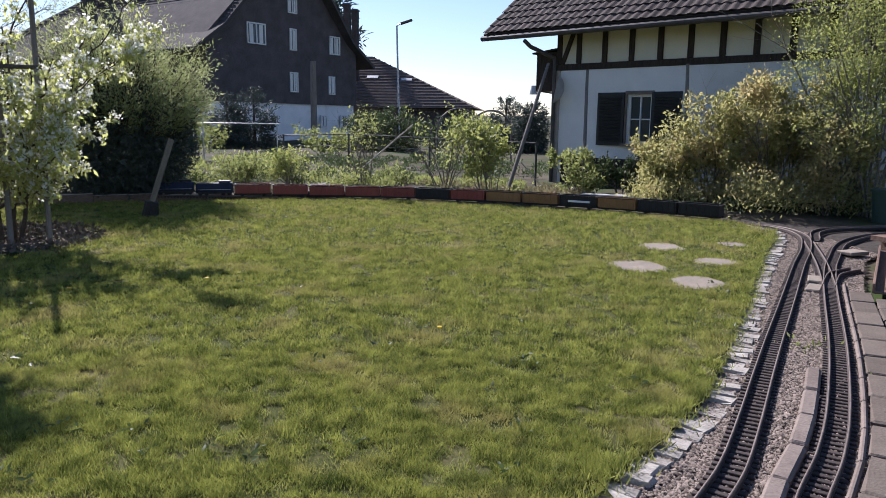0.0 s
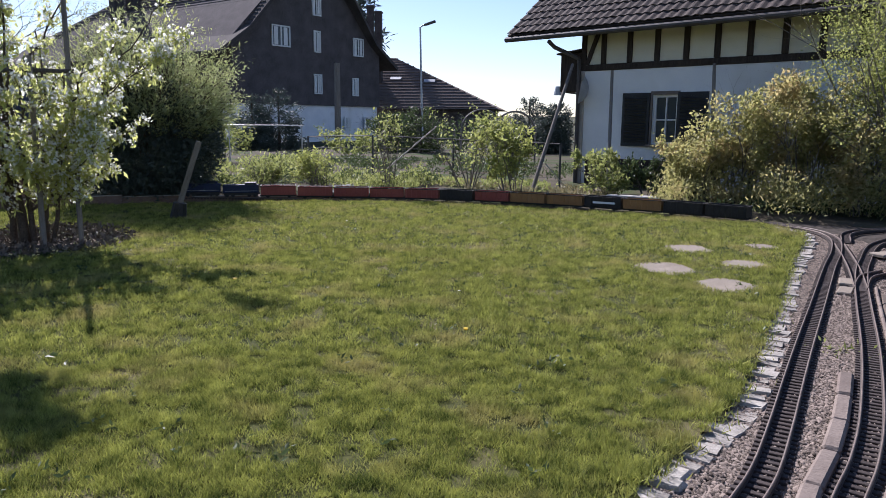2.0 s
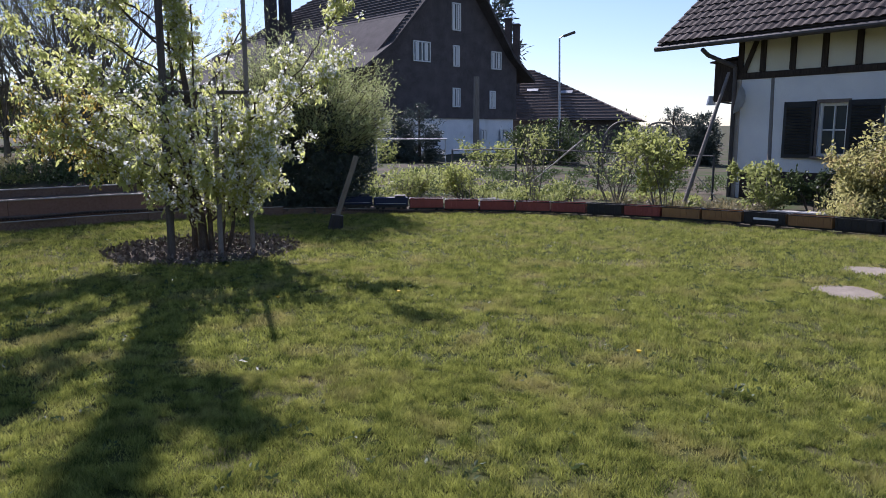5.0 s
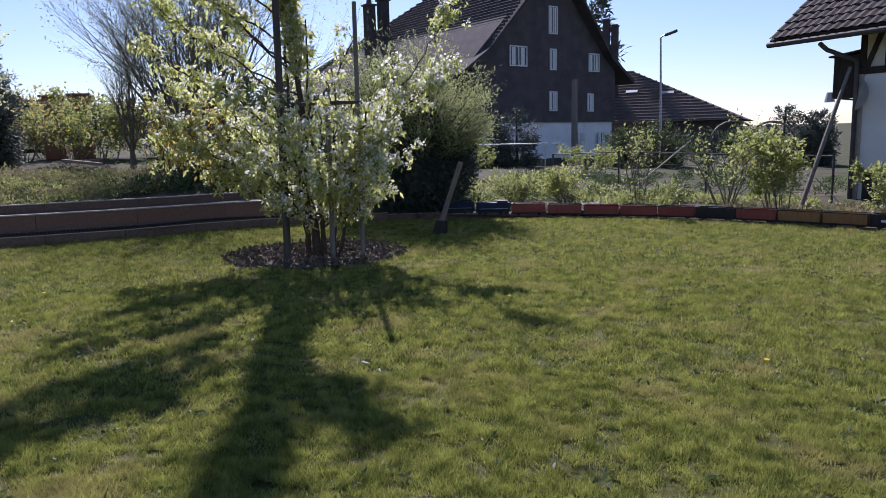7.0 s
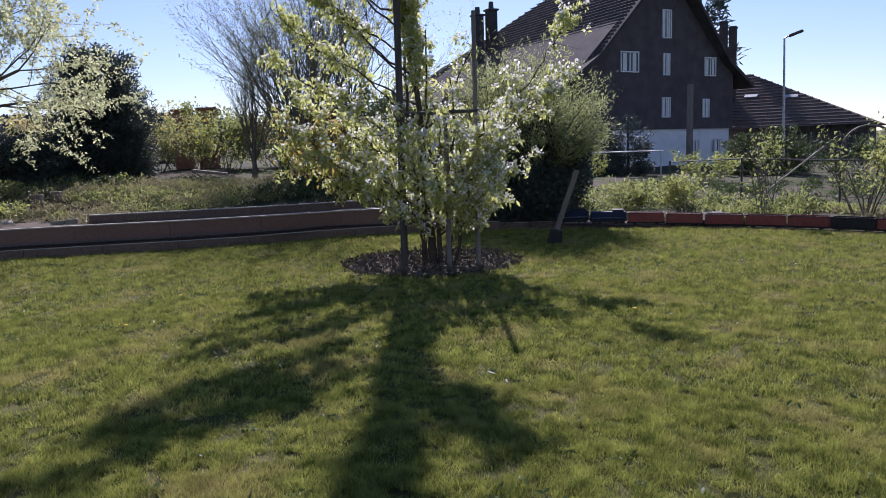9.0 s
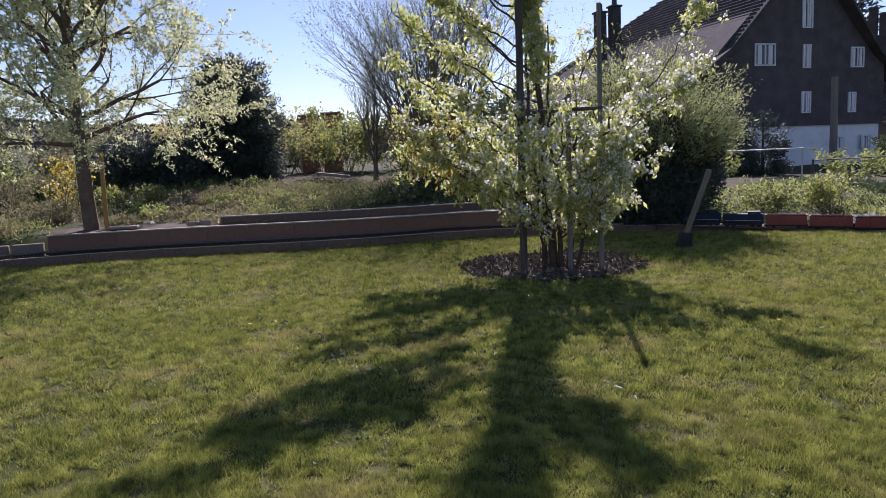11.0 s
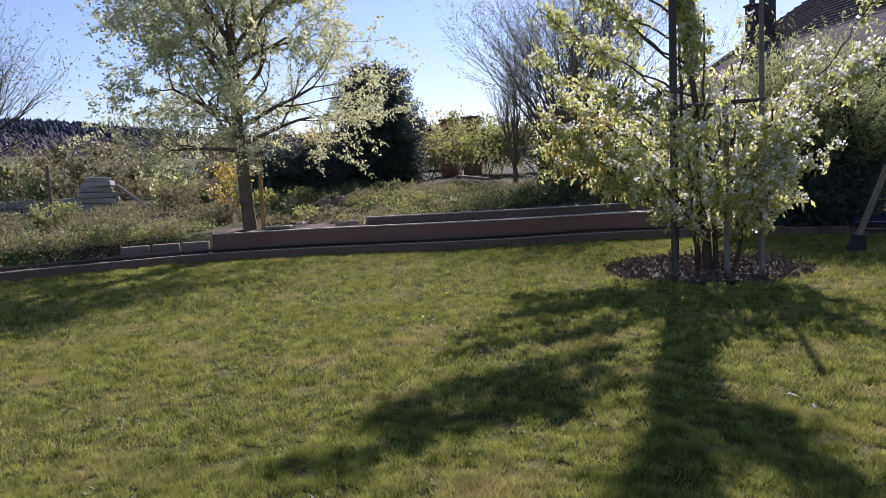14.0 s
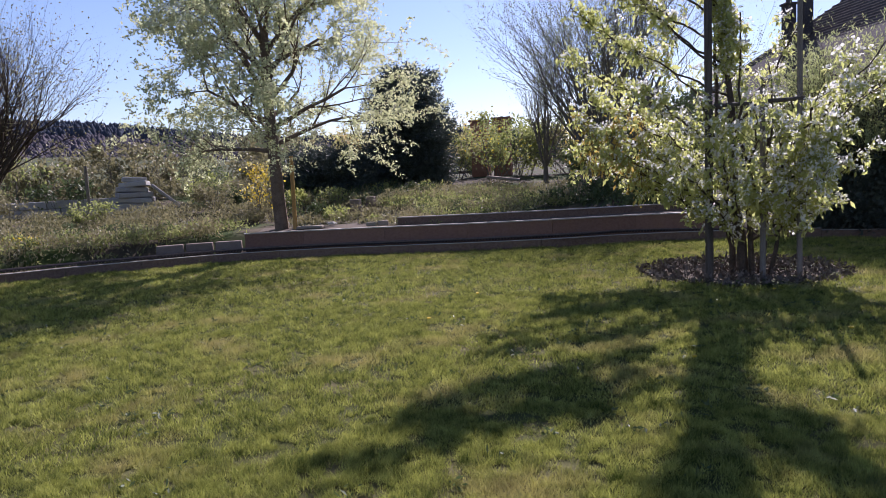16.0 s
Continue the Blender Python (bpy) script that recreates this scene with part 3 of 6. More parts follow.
T2 = [(1.3, 1.8, -0.032), (1.62, 2.3, -0.032), (1.9, 2.79, -0.032), (2.18, 3.22, -0.032), (2.5, 3.8, -0.032), (3.02, 4.87, -0.032), (3.63, 6.23, -0.032),
      (4.09, 7.23, -0.032), (4.6, 8.22, -0.032), (5.45, 9.6, -0.032), (6.6, 10.45, -0.032), (9, 11.2, -0.032)]
T3 = [(3.9, 6.84, -0.031), (4.25, 7.7, -0.031), (4.55, 8.5, -0.031), (4.9, 9.5, -0.031)]
T4 = [(3.98, 7.0, -0.031), (4.24, 7.42, -0.031), (4.58, 7.68, -0.031)]
T5 = [(5.08, 9.7, -0.031), (5.5, 10.5, -0.031), (6.3, 10.95, -0.031), (9, 11.6, -0.031)]
track(T1, "narrow brown garden railway track running round the lawn", (0, 8.4))
track(T2, "second garden railway track curving past the paving", (0, 8.4))
track(T3, "crossover track joining the two garden railway lines", (0, 2))
track(T4, "short siding track ending on the paving", (0, 1))
track(T5, "outer garden railway track curving away past the bushes", (0, 2))
C1 = spline(T1, 0.02)
S1 = np.arange(len(C1)) * 0.02

# gravel bed
bed_l = [(0.55, 1.75), (0.75, 2.2), (1.11, 2.9), (1.47, 3.37), (1.88, 4.0), (2.58, 5.47), (3.47, 7.46), (4.75, 10.2), (4.62, 11.1), (3.05, 12.05), (1.15, 12.9),
         (-0.97, 13.5), (-2.9, 13.42)]
bed_r = [(-2.9, 14.1), (-1.1, 14.3), (1.4, 13.75), (3.0, 13.0), (4.6, 12.1), (6.5, 11.6), (9, 12), (9, 10.8), (6.4, 9.9), (5.0, 8.3), (4.3, 7.0), (3.35, 5.0), (2.75, 3.8), (2.35, 3.15), (1.6, 1.8)]
BP = np.array(bed_l + bed_r)


def in_poly(P, x, y):
    res = np.zeros(len(x), bool)
    for i in range(len(P)):
        (ax, ay), (bx, by) = P[i - 1], P[i]
        res ^= ((ay > y) != (by > y)) & (x < (bx - ax) * (y - ay) / (by - ay + 1e-12) + ax)
    return res


qx, qy = np.meshgrid(np.arange(-3.2, 9.2, 0.08), np.arange(1.6, 15.0, 0.08), indexing="ij")
qz = -0.038 - 0.02 * np.clip((qy - 9.3) / 2, 0, 1) + 0.004 * np.sin(qx * 9) * np.sin(qy * 8)
nx_, ny_ = qx.shape
ci, cj = np.meshgrid(np.arange(nx_ - 1), np.arange(ny_ - 1), indexing="ij")
ci, cj = ci.ravel(), cj.ravel()
kk = in_poly(BP, qx[ci, cj] + 0.04, qy[ci, cj] + 0.04) | (away(qx[ci, cj] + 0.04, qy[ci, cj] + 0.04) < 0.1) & (away(qx[ci, cj] + 0.04, qy[ci, cj] + 0.04) > -0.12) & (qx[ci, cj] > 0.6)
quads = np.stack([ci * ny_ + cj, (ci + 1) * ny_ + cj, (ci + 1) * ny_ + cj + 1, ci * ny_ + cj + 1], 1)[kk]
tagged(np_mesh("gravel_bed", np.stack([qx.ravel(), qy.ravel(), qz.ravel()], 1), quads, M_gravel, smooth=True), "grey gravel bed under the garden railway", "gravel", kind="structure")


px_, py_ = rng.uniform(0.6, 5.4, 800000), rng.uniform(1.7, 10.6, 800000)
k = in_poly(BP, px_, py_) & (rng.random(800000) < np.clip(1.45 - py_ / 6, 0.22, 1))
px_, py_ = px_[k][:105000], py_[k][:105000]
n = len(px_)
# each pebble: a squashed, turned octahedron
o = np.array([[1, 0, 0], [0, 1, 0], [-1, 0, 0], [0, -1, 0], [0, 0, 1.0], [0, 0, -1.0]])
of = np.array([[0, 1, 4], [1, 2, 4], [2, 3, 4], [3, 0, 4]])
sc = rng.uniform(0.0045, 0.0125, (n, 1, 1)) * rng.uniform(0.7, 1.4, (n, 1, 3)) * np.array([1, 1, 0.7])
tt = rng.uniform(0, 2 * np.pi, n)
rot = np.stack([np.stack([np.cos(tt), -np.sin(tt)], 1), np.stack([np.sin(tt), np.cos(tt)], 1)], 1)
vv = o[None] * sc + rng.normal(0, 0.0015, (n, 6, 3))
vv[:, :, :2] = np.einsum("nij,nkj->nki", rot, vv[:, :, :2])
vv += np.stack([px_, py_, rng.uniform(0.022, 0.034, n) - 0.062 - 0.02 * np.clip((py_ - 9.3) / 2, 0, 1)], 1)[:, None]
ff = (np.arange(n)[:, None, None] * 6 + of[None]).reshape(-1, 3)
tagged(np_mesh("gravel_stones", vv.reshape(-1, 3), ff, M_pebble), "loose grey and pinkish gravel stones", "gravel", kind="stuff")


# ---------------------------------------------------------------- train
def wagon(name, paint, label, band=None):
    e = empty(name, pose(0, 0, 0), label, "wagon", "wagons of the garden train")
    L, W, H = 0.65, 0.25, 0.17
    body = bmesh.new()
    for s in (-1, 1):
        box((L, 0.014, H), (0, s * (W / 2 - 0.007), 0.085 + H / 2), bevel=0.003, bm=body)
        box((0.014, W - 0.03, H), (s * (L / 2 - 0.007), 0, 0.085 + H / 2), bevel=0.003, bm=body)
    box((L - 0.02, W - 0.02, 0.015), (0, 0, 0.095), bm=body)
    b = part("body", body, paint, e)
    for s in (-1, 1):
        rim = boxes(((L + 0.012, 0.02, 0.014), (0, s * W / 2, 0.085 + H)), ((0.02, W, 0.014), (s * L / 2, 0, 0.0855 + H)))
        part("rim", rim, M_black, e, "dark worn top rim")
        for k in range(7):
            part("rib", box((0.012, 0.012, H - 0.02), (-L / 2 + 0.03 + k * (L - 0.06) / 6, s * (W / 2 + 0.005), 0.085 + H / 2), bevel=0.002), paint, e)
    if band:
        for s in (-1, 1):
            part("marking", box((L * 0.6, 0.005, 0.035), (-0.03, s * (W / 2 + 0.0135), 0.085 + H * 0.45)), band, e, "white lettering bars")
    fr = boxes(((L + 0.02, 0.03, 0.03), (0, 0.07, 0.07)), ((L + 0.02, 0.03, 0.03), (0, -0.07, 0.07)), ((0.03, 0.2, 0.03), (0.3, 0, 0.07)), ((0.03, 0.2, 0.03), (-0.3, 0, 0.07)))
    part("underframe", fr, M_black, e)
    for x in (-0.2, 0.2):
        for s in (-1, 1):
            part("wheel", rod((x, s * 0.06, 0.06), (x, s * 0.082, 0.06), 0.036, sides=14), M_black, e)
        part("axle", rod((x, -0.08, 0.06), (x, 0.08, 0.06), 0.008), M_black, e)
    for s in (-1, 1):
        for y in (-0.06, 0.06):
            part("buffer", rod((s * 0.325, y, 0.072), (s * 0.349, y, 0.072), 0.014, sides=8), M_black, e)
    return e


def loco():
    e = empty("locomotive", pose(0, 0, 0), "dark blue model diesel locomotive pulling the garden train", "locomotive", "locomotives of the garden train")
    part("body", box((0.66, 0.235, 0.15), (0, 0, 0.18), bevel=0.012), M_blue, e)
    part("cab", box((0.2, 0.2, 0.035), (-0.18, 0, 0.268), bevel=0.012), M_blue, e)
    part("roof", box((0.22, 0.21, 0.012), (-0.18, 0, 0.291), bevel=0.005), M_black, e)
    for s in (-1, 1):
        part("window", box((0.11, 0.006, 0.02), (-0.18, s * 0.102, 0.27)), glass, e)
        part("stripe", box((0.58, 0.005, 0.006), (0, s * 0.119, 0.14)), M_galv, e, "thin grey stripe")
    part("underframe", box((0.62, 0.2, 0.045), (0, 0, 0.082), bevel=0.005), M_black, e)
    for x in (-0.26, -0.15, 0.15, 0.26):
        for s in (-1, 1):
            part("wheel", rod((x, s * 0.062, 0.062), (x, s * 0.085, 0.062), 0.038, sides=14), M_black, e)
    for s in (-1, 1):
        for y in (-0.06, 0.06):
            part("buffer", rod((s * 0.31, y, 0.09), (s * 0.344, y, 0.09), 0.014), M_black, e)
        part("headlight", rod((s * 0.3, 0, 0.2), (s * 0.316, 0, 0.2), 0.018), M_plainwhite, e, "round white headlight")
    return e


PITCH = 0.7
# where the red wagons meet the ochre ones
az = 0.081
joint = S1[np.argmin(np.abs(np.arctan2(C1[:, 0] - 0.37, C1[:, 1]) - az) + (C1[:, 1] < 11) * 9)]


def on_track(s):
    p = np.array([np.interp(s, S1, C1[:, k]) for k in range(3)])
    q = np.array([np.interp(s + 0.2, S1, C1[:, k]) for k in range(3)]) - np.array([np.interp(s - 0.2, S1, C1[:, k]) for k in range(3)])
    return Matrix.Translation((p[0], p[1], p[2] + 0.021)) @ Euler((0, 0, math.atan2(q[1], q[0]))).to_matrix().to_4x4()


protos = {"r": wagon("goods_wagon", M_redwagon, "brick-red open goods wagon with ribbed sides on the rails"),
          "o": wagon("goods_wagon", M_ochre, "ochre brown open goods wagon with ribbed sides on the rails"),
          "d": wagon("goods_wagon", M_black, "black open goods wagon on the rails"),
          "w": wagon("goods_wagon", M_black, "black goods wagon with white lettering bars on its side", M_plainwhite),
          "b": loco()}
used = set()
for i, kind in enumerate("bbrrrrrdroowodd"):
    m = on_track(joint + (9.5 - i) * PITCH)
    if kind in used:
        copy_thing(protos[kind], m)
    else:
        protos[kind].matrix_basis = m
        used.add(kind)


# ---------------------------------------------------------------- left border: ledge, retaining wall, terrace edge
WALL = [(-7.6, 11.9), (-8.85, 10.7), (-9.45, 9.75), (-10.75, 8.3), (-12.3, 6.8), (-13.05, 5.85), (-13.45, 5.3)]


def offset_line(pts, d, step=0.1):
    c = spline([(x, y, 0.0) for x, y in pts], step)
    _, s = frames(c)
    return c + s * d


ledge_pts = [(-2.9, 13.93), (-4.82, 13.3), (-6.8, 12.16), (-8.55, 10.66), (-9.15, 9.6), (-10.5, 8.05), (-12.05, 6.55), (-13.25, 4.88), (-13.8, 3.0), (-14.05, 1.3), (-14.05, -4)]
border = empty("ledge_border", pose(0, 0, 0), "low dark plank border holding the raised railway ledge", "border", kind="structure")
lc = spline([(x, y, 0.0) for x, y in ledge_pts], 1.2)
for i in range(len(lc) - 1):
    a, b = lc[i], lc[i + 1]
    L = np.linalg.norm(b - a)
    m = (a + b) / 2
    yaw = math.degrees(math.atan2(*(b - a)[1::-1]))
    h = 0.06 + 0.1 * min(1, i / 3)
    p = part("plank", box((L - 0.006, 0.035, h + 0.1), (m[0], m[1], h / 2 - 0.06), (0, 0, yaw), 0.004), M_plank, border)
    # added pale strip paints the bright line of the sunlit plank top
    part("capping", box((L - 0.004, 0.05, 0.012), (m[0], m[1], h - 0.002), (0, 0, yaw), 0.003), M_capwood, border, "pale strip for the sunlit top edge")
lf = spline([(x, y, 0.0) for x, y in ledge_pts], 0.2)
_, sd = frames(lf)
zz = 0.03 + 0.11 * np.clip(np.arange(len(lf)) / 18, 0, 1)
# the outer side of the line is to the right of its run
a = lf.copy()
outer = lf + sd * 0.42
a[:, 2], outer[:, 2] = zz, zz
v = np.stack([a, outer], 1).reshape(-1, 3)
i = np.arange(len(lf) - 1)[:, None] * 2
tagged(np_mesh("ledge", v, i + [[0, 1, 3, 2]], M_gdirt), "earth ledge that carries the garden railway", "ledge", kind="structure")

wall = empty("retaining_wall", pose(0, 0, 0), "red-brown board retaining wall with pale capping in front of the terrace", "retaining wall", kind="structure")
wc = np.concatenate([spline([(x, y, 0.0) for x, y in WALL], 1.55), [[-13.45, 5.3, 0.0]]])
for i in range(len(wc) - 1):
    a, b = wc[i], wc[i + 1]
    L = np.linalg.norm(b - a)
    m = (a + b) / 2
    yaw = math.degrees(math.atan2(*(b - a)[1::-1]))
    part("board", box((L - 0.004, 0.04, 0.33), (m[0], m[1], 0.3), (0, 0, yaw), 0.004), M_redplank, wall)
    part("capping", box((L - 0.002, 0.09, 0.022), (m[0], m[1], 0.477), (0, 0, yaw), 0.004), M_capwood, wall, "pale worn capping board")
step2 = empty("upper_step", pose(0, 0, 0), "second low plank step on the terrace with a pale top", "retaining wall", kind="structure")
uc = spline([(-8.3, 12.5, 0), (-9.3, 11.1, 0), (-9.95, 10.1, 0), (-11.2, 8.65, 0), (-12.3, 7.55, 0)], 1.5)
for i in range(len(uc) - 1):
    a, b = uc[i], uc[i + 1]
    L = np.linalg.norm(b - a)
    m = (a + b) / 2
    yaw = math.degrees(math.atan2(*(b - a)[1::-1]))
    part("plank", box((L - 0.004, 0.05, 0.14), (m[0], m[1], 0.53), (0, 0, yaw), 0.004), M_plank, step2)
    part("capping", box((L - 0.002, 0.08, 0.02), (m[0], m[1], 0.611), (0, 0, yaw), 0.004), M_capwood, step2, "pale worn top board")
# soil between the wall and the terrace
wf = spline([(x, y, 0.0) for x, y in WALL], 0.3)
_, sd = frames(wf)
a, b = wf + sd * 0.02, wf + sd * 1.1
a[:, 2], b[:, 2] = 0.455, 0.5
v = np.stack([a, b], 1).reshape(-1, 3)
i = np.arange(len(wf) - 1)[:, None] * 2
tagged(np_mesh("terrace_soil", v, i + [[0, 1, 3, 2]], M_gdirt), "bare grey soil of the terrace bed", "soil", kind="structure")


def block(x, y, z, yaw, size, label, material=M_block):
    e = obj("stone_block", box(size, (0, 0, size[2] / 2), None, 0.012), material)
    e.matrix_basis = pose(x, y, z, 0, 0, yaw)
    return tagged(e, label, "stone block", "loose stone blocks")


for (x, y, yw) in [(-13.6, 5.04, 60), (-13.83, 4.57, 65), (-14.01, 4.08, 70)]:
    block(x, y, 0.14, yw, (0.47, 0.2, 0.22), "grey concrete edging block beside the railway ledge", M_sand)
for (x, y, z, yaw, s) in [(-12.2, 7.35, 0.488, 40, (0.22, 0.14, 0.07)), (-12.05, 7.5, 0.488, 55, (0.2, 0.14, 0.09)), (-13.1, 6.5, 0.488, 50, (0.5, 0.25, 0.05))]:
    block(x, y, z, yaw, s, "flat pale stone lying on the wall's capping", M_slab)


# ---------------------------------------------------------------- stone edging, slabs, paving (by the tracks)
ec = spline([(x + 0.05, y - 0.03, 0) for x, y in LAWN[0:8]], 0.115)
edging = empty("sett_edging", pose(0, 0, 0), "row of pale granite setts along the lawn's edge", "edging", kind="structure")
sett_meshes = []
for k in range(4):
    b = box((0.112 + 0.008 * k, 0.19 - 0.015 * k, 0.07), (0, 0, 0.0), None, 0.014)
    for q in b.verts:
        q.co += Vector((random.uniform(-1, 1), random.uniform(-1, 1), random.uniform(-1, 1))) * 0.012
    me = bpy.data.meshes.new("sett")
    b.to_mesh(me)
    b.free()
    me.materials.append(M_cobble)
    sett_meshes.append(me)


def placed(name, me, m, parent):
    ob = new(name, me)
    ob.parent = parent
    ob.matrix_basis = m
    return ob


dd, _ = frames(ec)
for i, p in enumerate(ec[4:]):
    d = dd[i + 4]
    placed("sett", random.choice(sett_meshes), pose(p[0] + random.uniform(-.02, .02), p[1] + random.uniform(-.015, .015), -0.056 + random.uniform(-.008, .008), random.uniform(-3, 3), random.uniform(-3, 3), math.degrees(math.atan2(d[1], d[0])) + random.uniform(-5, 5)), edging)
    if i > 150:
        placed("sett", random.choice(sett_meshes), pose(p[0] + 0.13, p[1] - 0.06, -0.05 + random.uniform(-.01, .008), 0, 0, math.degrees(math.atan2(d[1], d[0])) + random.uniform(-8, 8)), edging)

# sandstone kerb between the two tracks
kerb = empty("sandstone_kerb", pose(0, 0, 0), "curved kerb of pinkish sandstone blocks between the tracks", "kerb", kind="structure")
t2 = spline(T2, 0.42)
_, t2s = frames(t2)
kc = (t2 + t2s * -0.14)[1:8]
for i in range(len(kc) - 1):
    a, b = kc[i], kc[i + 1]
    m = (a + b) / 2
    part("kerb_block", box((np.linalg.norm(b - a) - 0.012, 0.085, 0.09), (m[0], m[1], -0.036 + 0.006 * (i % 2)), (0, 0, math.degrees(math.atan2(*(b - a)[1::-1]))), 0.014), M_sand, kerb)
kerb2 = empty("sandstone_kerb", pose(0, 0, 0), "narrow pale stone strip between the track and the paving", "kerb", kind="structure")
kc = (t2 + t2s * 0.122)[1:15]
for i in range(len(kc) - 1):
    a, b = kc[i], kc[i + 1]
    m = (a + b) / 2
    part("kerb_block", box((np.linalg.norm(b - a) - 0.004, 0.03, 0.08), (m[0], m[1], -0.044), (0, 0, math.degrees(math.atan2(*(b - a)[1::-1]))), 0.01), M_sand, kerb2)

b = obj("paving_slab", box((0.3, 0.2, 0.04), (0, 0, 0.02), None, 0.008), M_slab)
b.matrix_basis = pose(5.02, 8.62, -0.005, 0, 0, 25)
tagged(b, "loose flat stone lying by the siding", "slab")
for x_, y_, yw_ in [(3.93, 7.2, 65), (3.74, 6.8, 60)]:
    b = obj("paving_slab", box((0.3, 0.13, 0.05), (0, 0, 0.0), None, 0.01), M_slab)
    b.matrix_basis = pose(x_, y_, -0.03, 0, 0, yw_)
    tagged(b, "pale flat stone set in the gravel between the tracks", "slab")
slabs = [((2.27, 7.56), 0.56, 0.66, 30), ((2.83, 8.82), 0.52, 0.6, 5), ((3.19, 7.87), 0.48, 0.5, 20), ((2.66, 6.79), 0.56, 0.62, 28), ((3.78, 9.1), 0.38, 0.42, 12)]
for (x, y), w, d, yaw in slabs:
    ring_ = []
    for k in range(14):
        t = 2 * math.pi * k / 14
        g_ = random.uniform(0.9, 1.04) / max(abs(math.cos(t)), abs(math.sin(t)), 0.64 * (abs(math.cos(t)) + abs(math.sin(t))))
        ring_.append((w / 2 * g_ * math.cos(t), d / 2 * g_ * math.sin(t)))
    b = prism(ring_, -0.03, 0.016)
    bmesh.ops.bevel(b, geom=[q for q in b.edges if q.verts[0].co.z > 0 and q.verts[1].co.z > 0], offset=0.012, segments=2, affect="EDGES")
    s = obj("stepping_stone", b, M_slab)
    s.matrix_basis = pose(x, y, -0.004, random.uniform(-1, 1), random.uniform(-1, 1), yaw)
    tagged(s, "flat brownish stepping stone sunk into the lawn", "stepping stone", "stepping stones in the lawn")

pale_ = obj("paving_slab", box((1.0, 0.3, 0.16), (0, 0, 0.08), None, 0.02), M_palestone)
pale_.matrix_basis = pose(3.1, 13.95, gz(3.1, 13.95), 0, 0, -14)
tagged(pale_, "long pale stone slab lying behind the train", "slab")
# boards, crates and loose track on the paving
pl = empty("wooden_trough", pose(4.86, 7.56, 0.0, 0, 0, 60.4), "long dark wooden trough with a rail lying on the paving", "trough")
part("base_board", box((2.5, 0.24, 0.025), (0, 0, 0.013), None, 0.004), M_plank, pl)
for q in (-0.12, 0.12):
    part("side_board", box((2.5, 0.025, 0.09), (0, q, 0.047), None, 0.004), M_plank, pl)
part("rail", box((2.3, 0.018, 0.03), (0, 0.02, 0.042)), M_rail, pl, "worn steel rail")
b = obj("low_bench", boxes(((0.9, 0.3, 0.06), (0, 0, 0.15)), ((0.12, 0.24, 0.12), (-0.25, 0, 0.06)), ((0.12, 0.24, 0.12), (0.25, 0, 0.06))), M_plank)
b.matrix_basis = pose(5.85, 8.95, 0.0, 0, 0, 20)
tagged(b, "low dark wooden bench beside the tracks", "bench")
bar = empty("water_butt", pose(6.95, 11.45, gz(6.95, 11.45)), "dark green plastic water butt standing by the bushes", "water butt")
part("tub", rod((0, 0, 0), (0, 0, 0.5), 0.19, 0.23, 18), M_green, bar)
part("rim", rod((0, 0, 0.48), (0, 0, 0.52), 0.25, 0.25, 18), M_green, bar)


# ---------------------------------------------------------------- plants
def crown_mesh(name, segs, material, parent, sides=5, label=""):
    v, f = tubes(segs, sides)
    return np_mesh(name, v, f, material, parent, label, smooth=True)


def bush(x, y, h, w, leaf, n, size, label, name="bush", stems=9, seed=0, flower=None, low=0.1, depthf=1.0, category="bush", bare=0.0, group=""):
    """Stems fan out of the ground; twigs carry the leaves in uneven clumps."""
    r = np.random.default_rng(seed + 77)
    z = gz(x, y)
    e = empty(name, pose(x, y, z - 0.02), label, category, group)
    segs, tips = [], []
    for k in range(stems):
        t = r.uniform(0, 2 * np.pi)
        d = np.array([np.cos(t) * w / h * 0.55 * r.uniform(0.1, 1), np.sin(t) * w / h * 0.55 * depthf * r.uniform(0.1, 1), 1.0])
        p0 = np.array([np.cos(t) * w * 0.12, np.sin(t) * w * 0.12 * depthf, 0])
        grow(segs, tips, p0, d, h * r.uniform(0.5, 0.75), 0.011 * h ** 0.5, 2, r, 0.3, 0.05, 2, 0.6, 0.55, 3)
    tagged(crown_mesh("branchwork", segs, M_greybark, e, 4), kind="stuff")
    tp = np.array([q[0] for q in tips])
    td = np.array([q[1] for q in tips])
    ok = (tp[:, 2] > low * h) & (tp[:, 2] < h * 1.02) & (np.hypot(tp[:, 0], tp[:, 1]) < w * 0.62)
    if bare:
        ok &= (tp[:, 2] > bare * h * r.uniform(0.6, 1.2, len(tp)))
    tp, td = tp[ok], td[ok]
    lump = np.sin(4.2 * tp[:, 0] + seed) * np.sin(3.7 * tp[:, 1] + 2 * seed) * np.sin(4.5 * tp[:, 2] + seed)
    lump = np.exp(2.3 * lump)
    k = r.choice(len(tp), n, p=lump / lump.sum())
    at = tp[k] + r.normal(0, 0.034 * (w + h) / 2, (n, 3))
    at[:, 2] = np.maximum(at[:, 2], 0.02)
    leaves("foliage", at, size, leaf, e, r, along=td[k] * 0.8)
    if flower:
        mt, m2, s2 = flower
        k = r.integers(0, len(tp), m2)
        leaves("blossom", tp[k] + r.normal(0, 0.05, (m2, 3)), s2, mt, e, r, aspect=0.8)
    return e


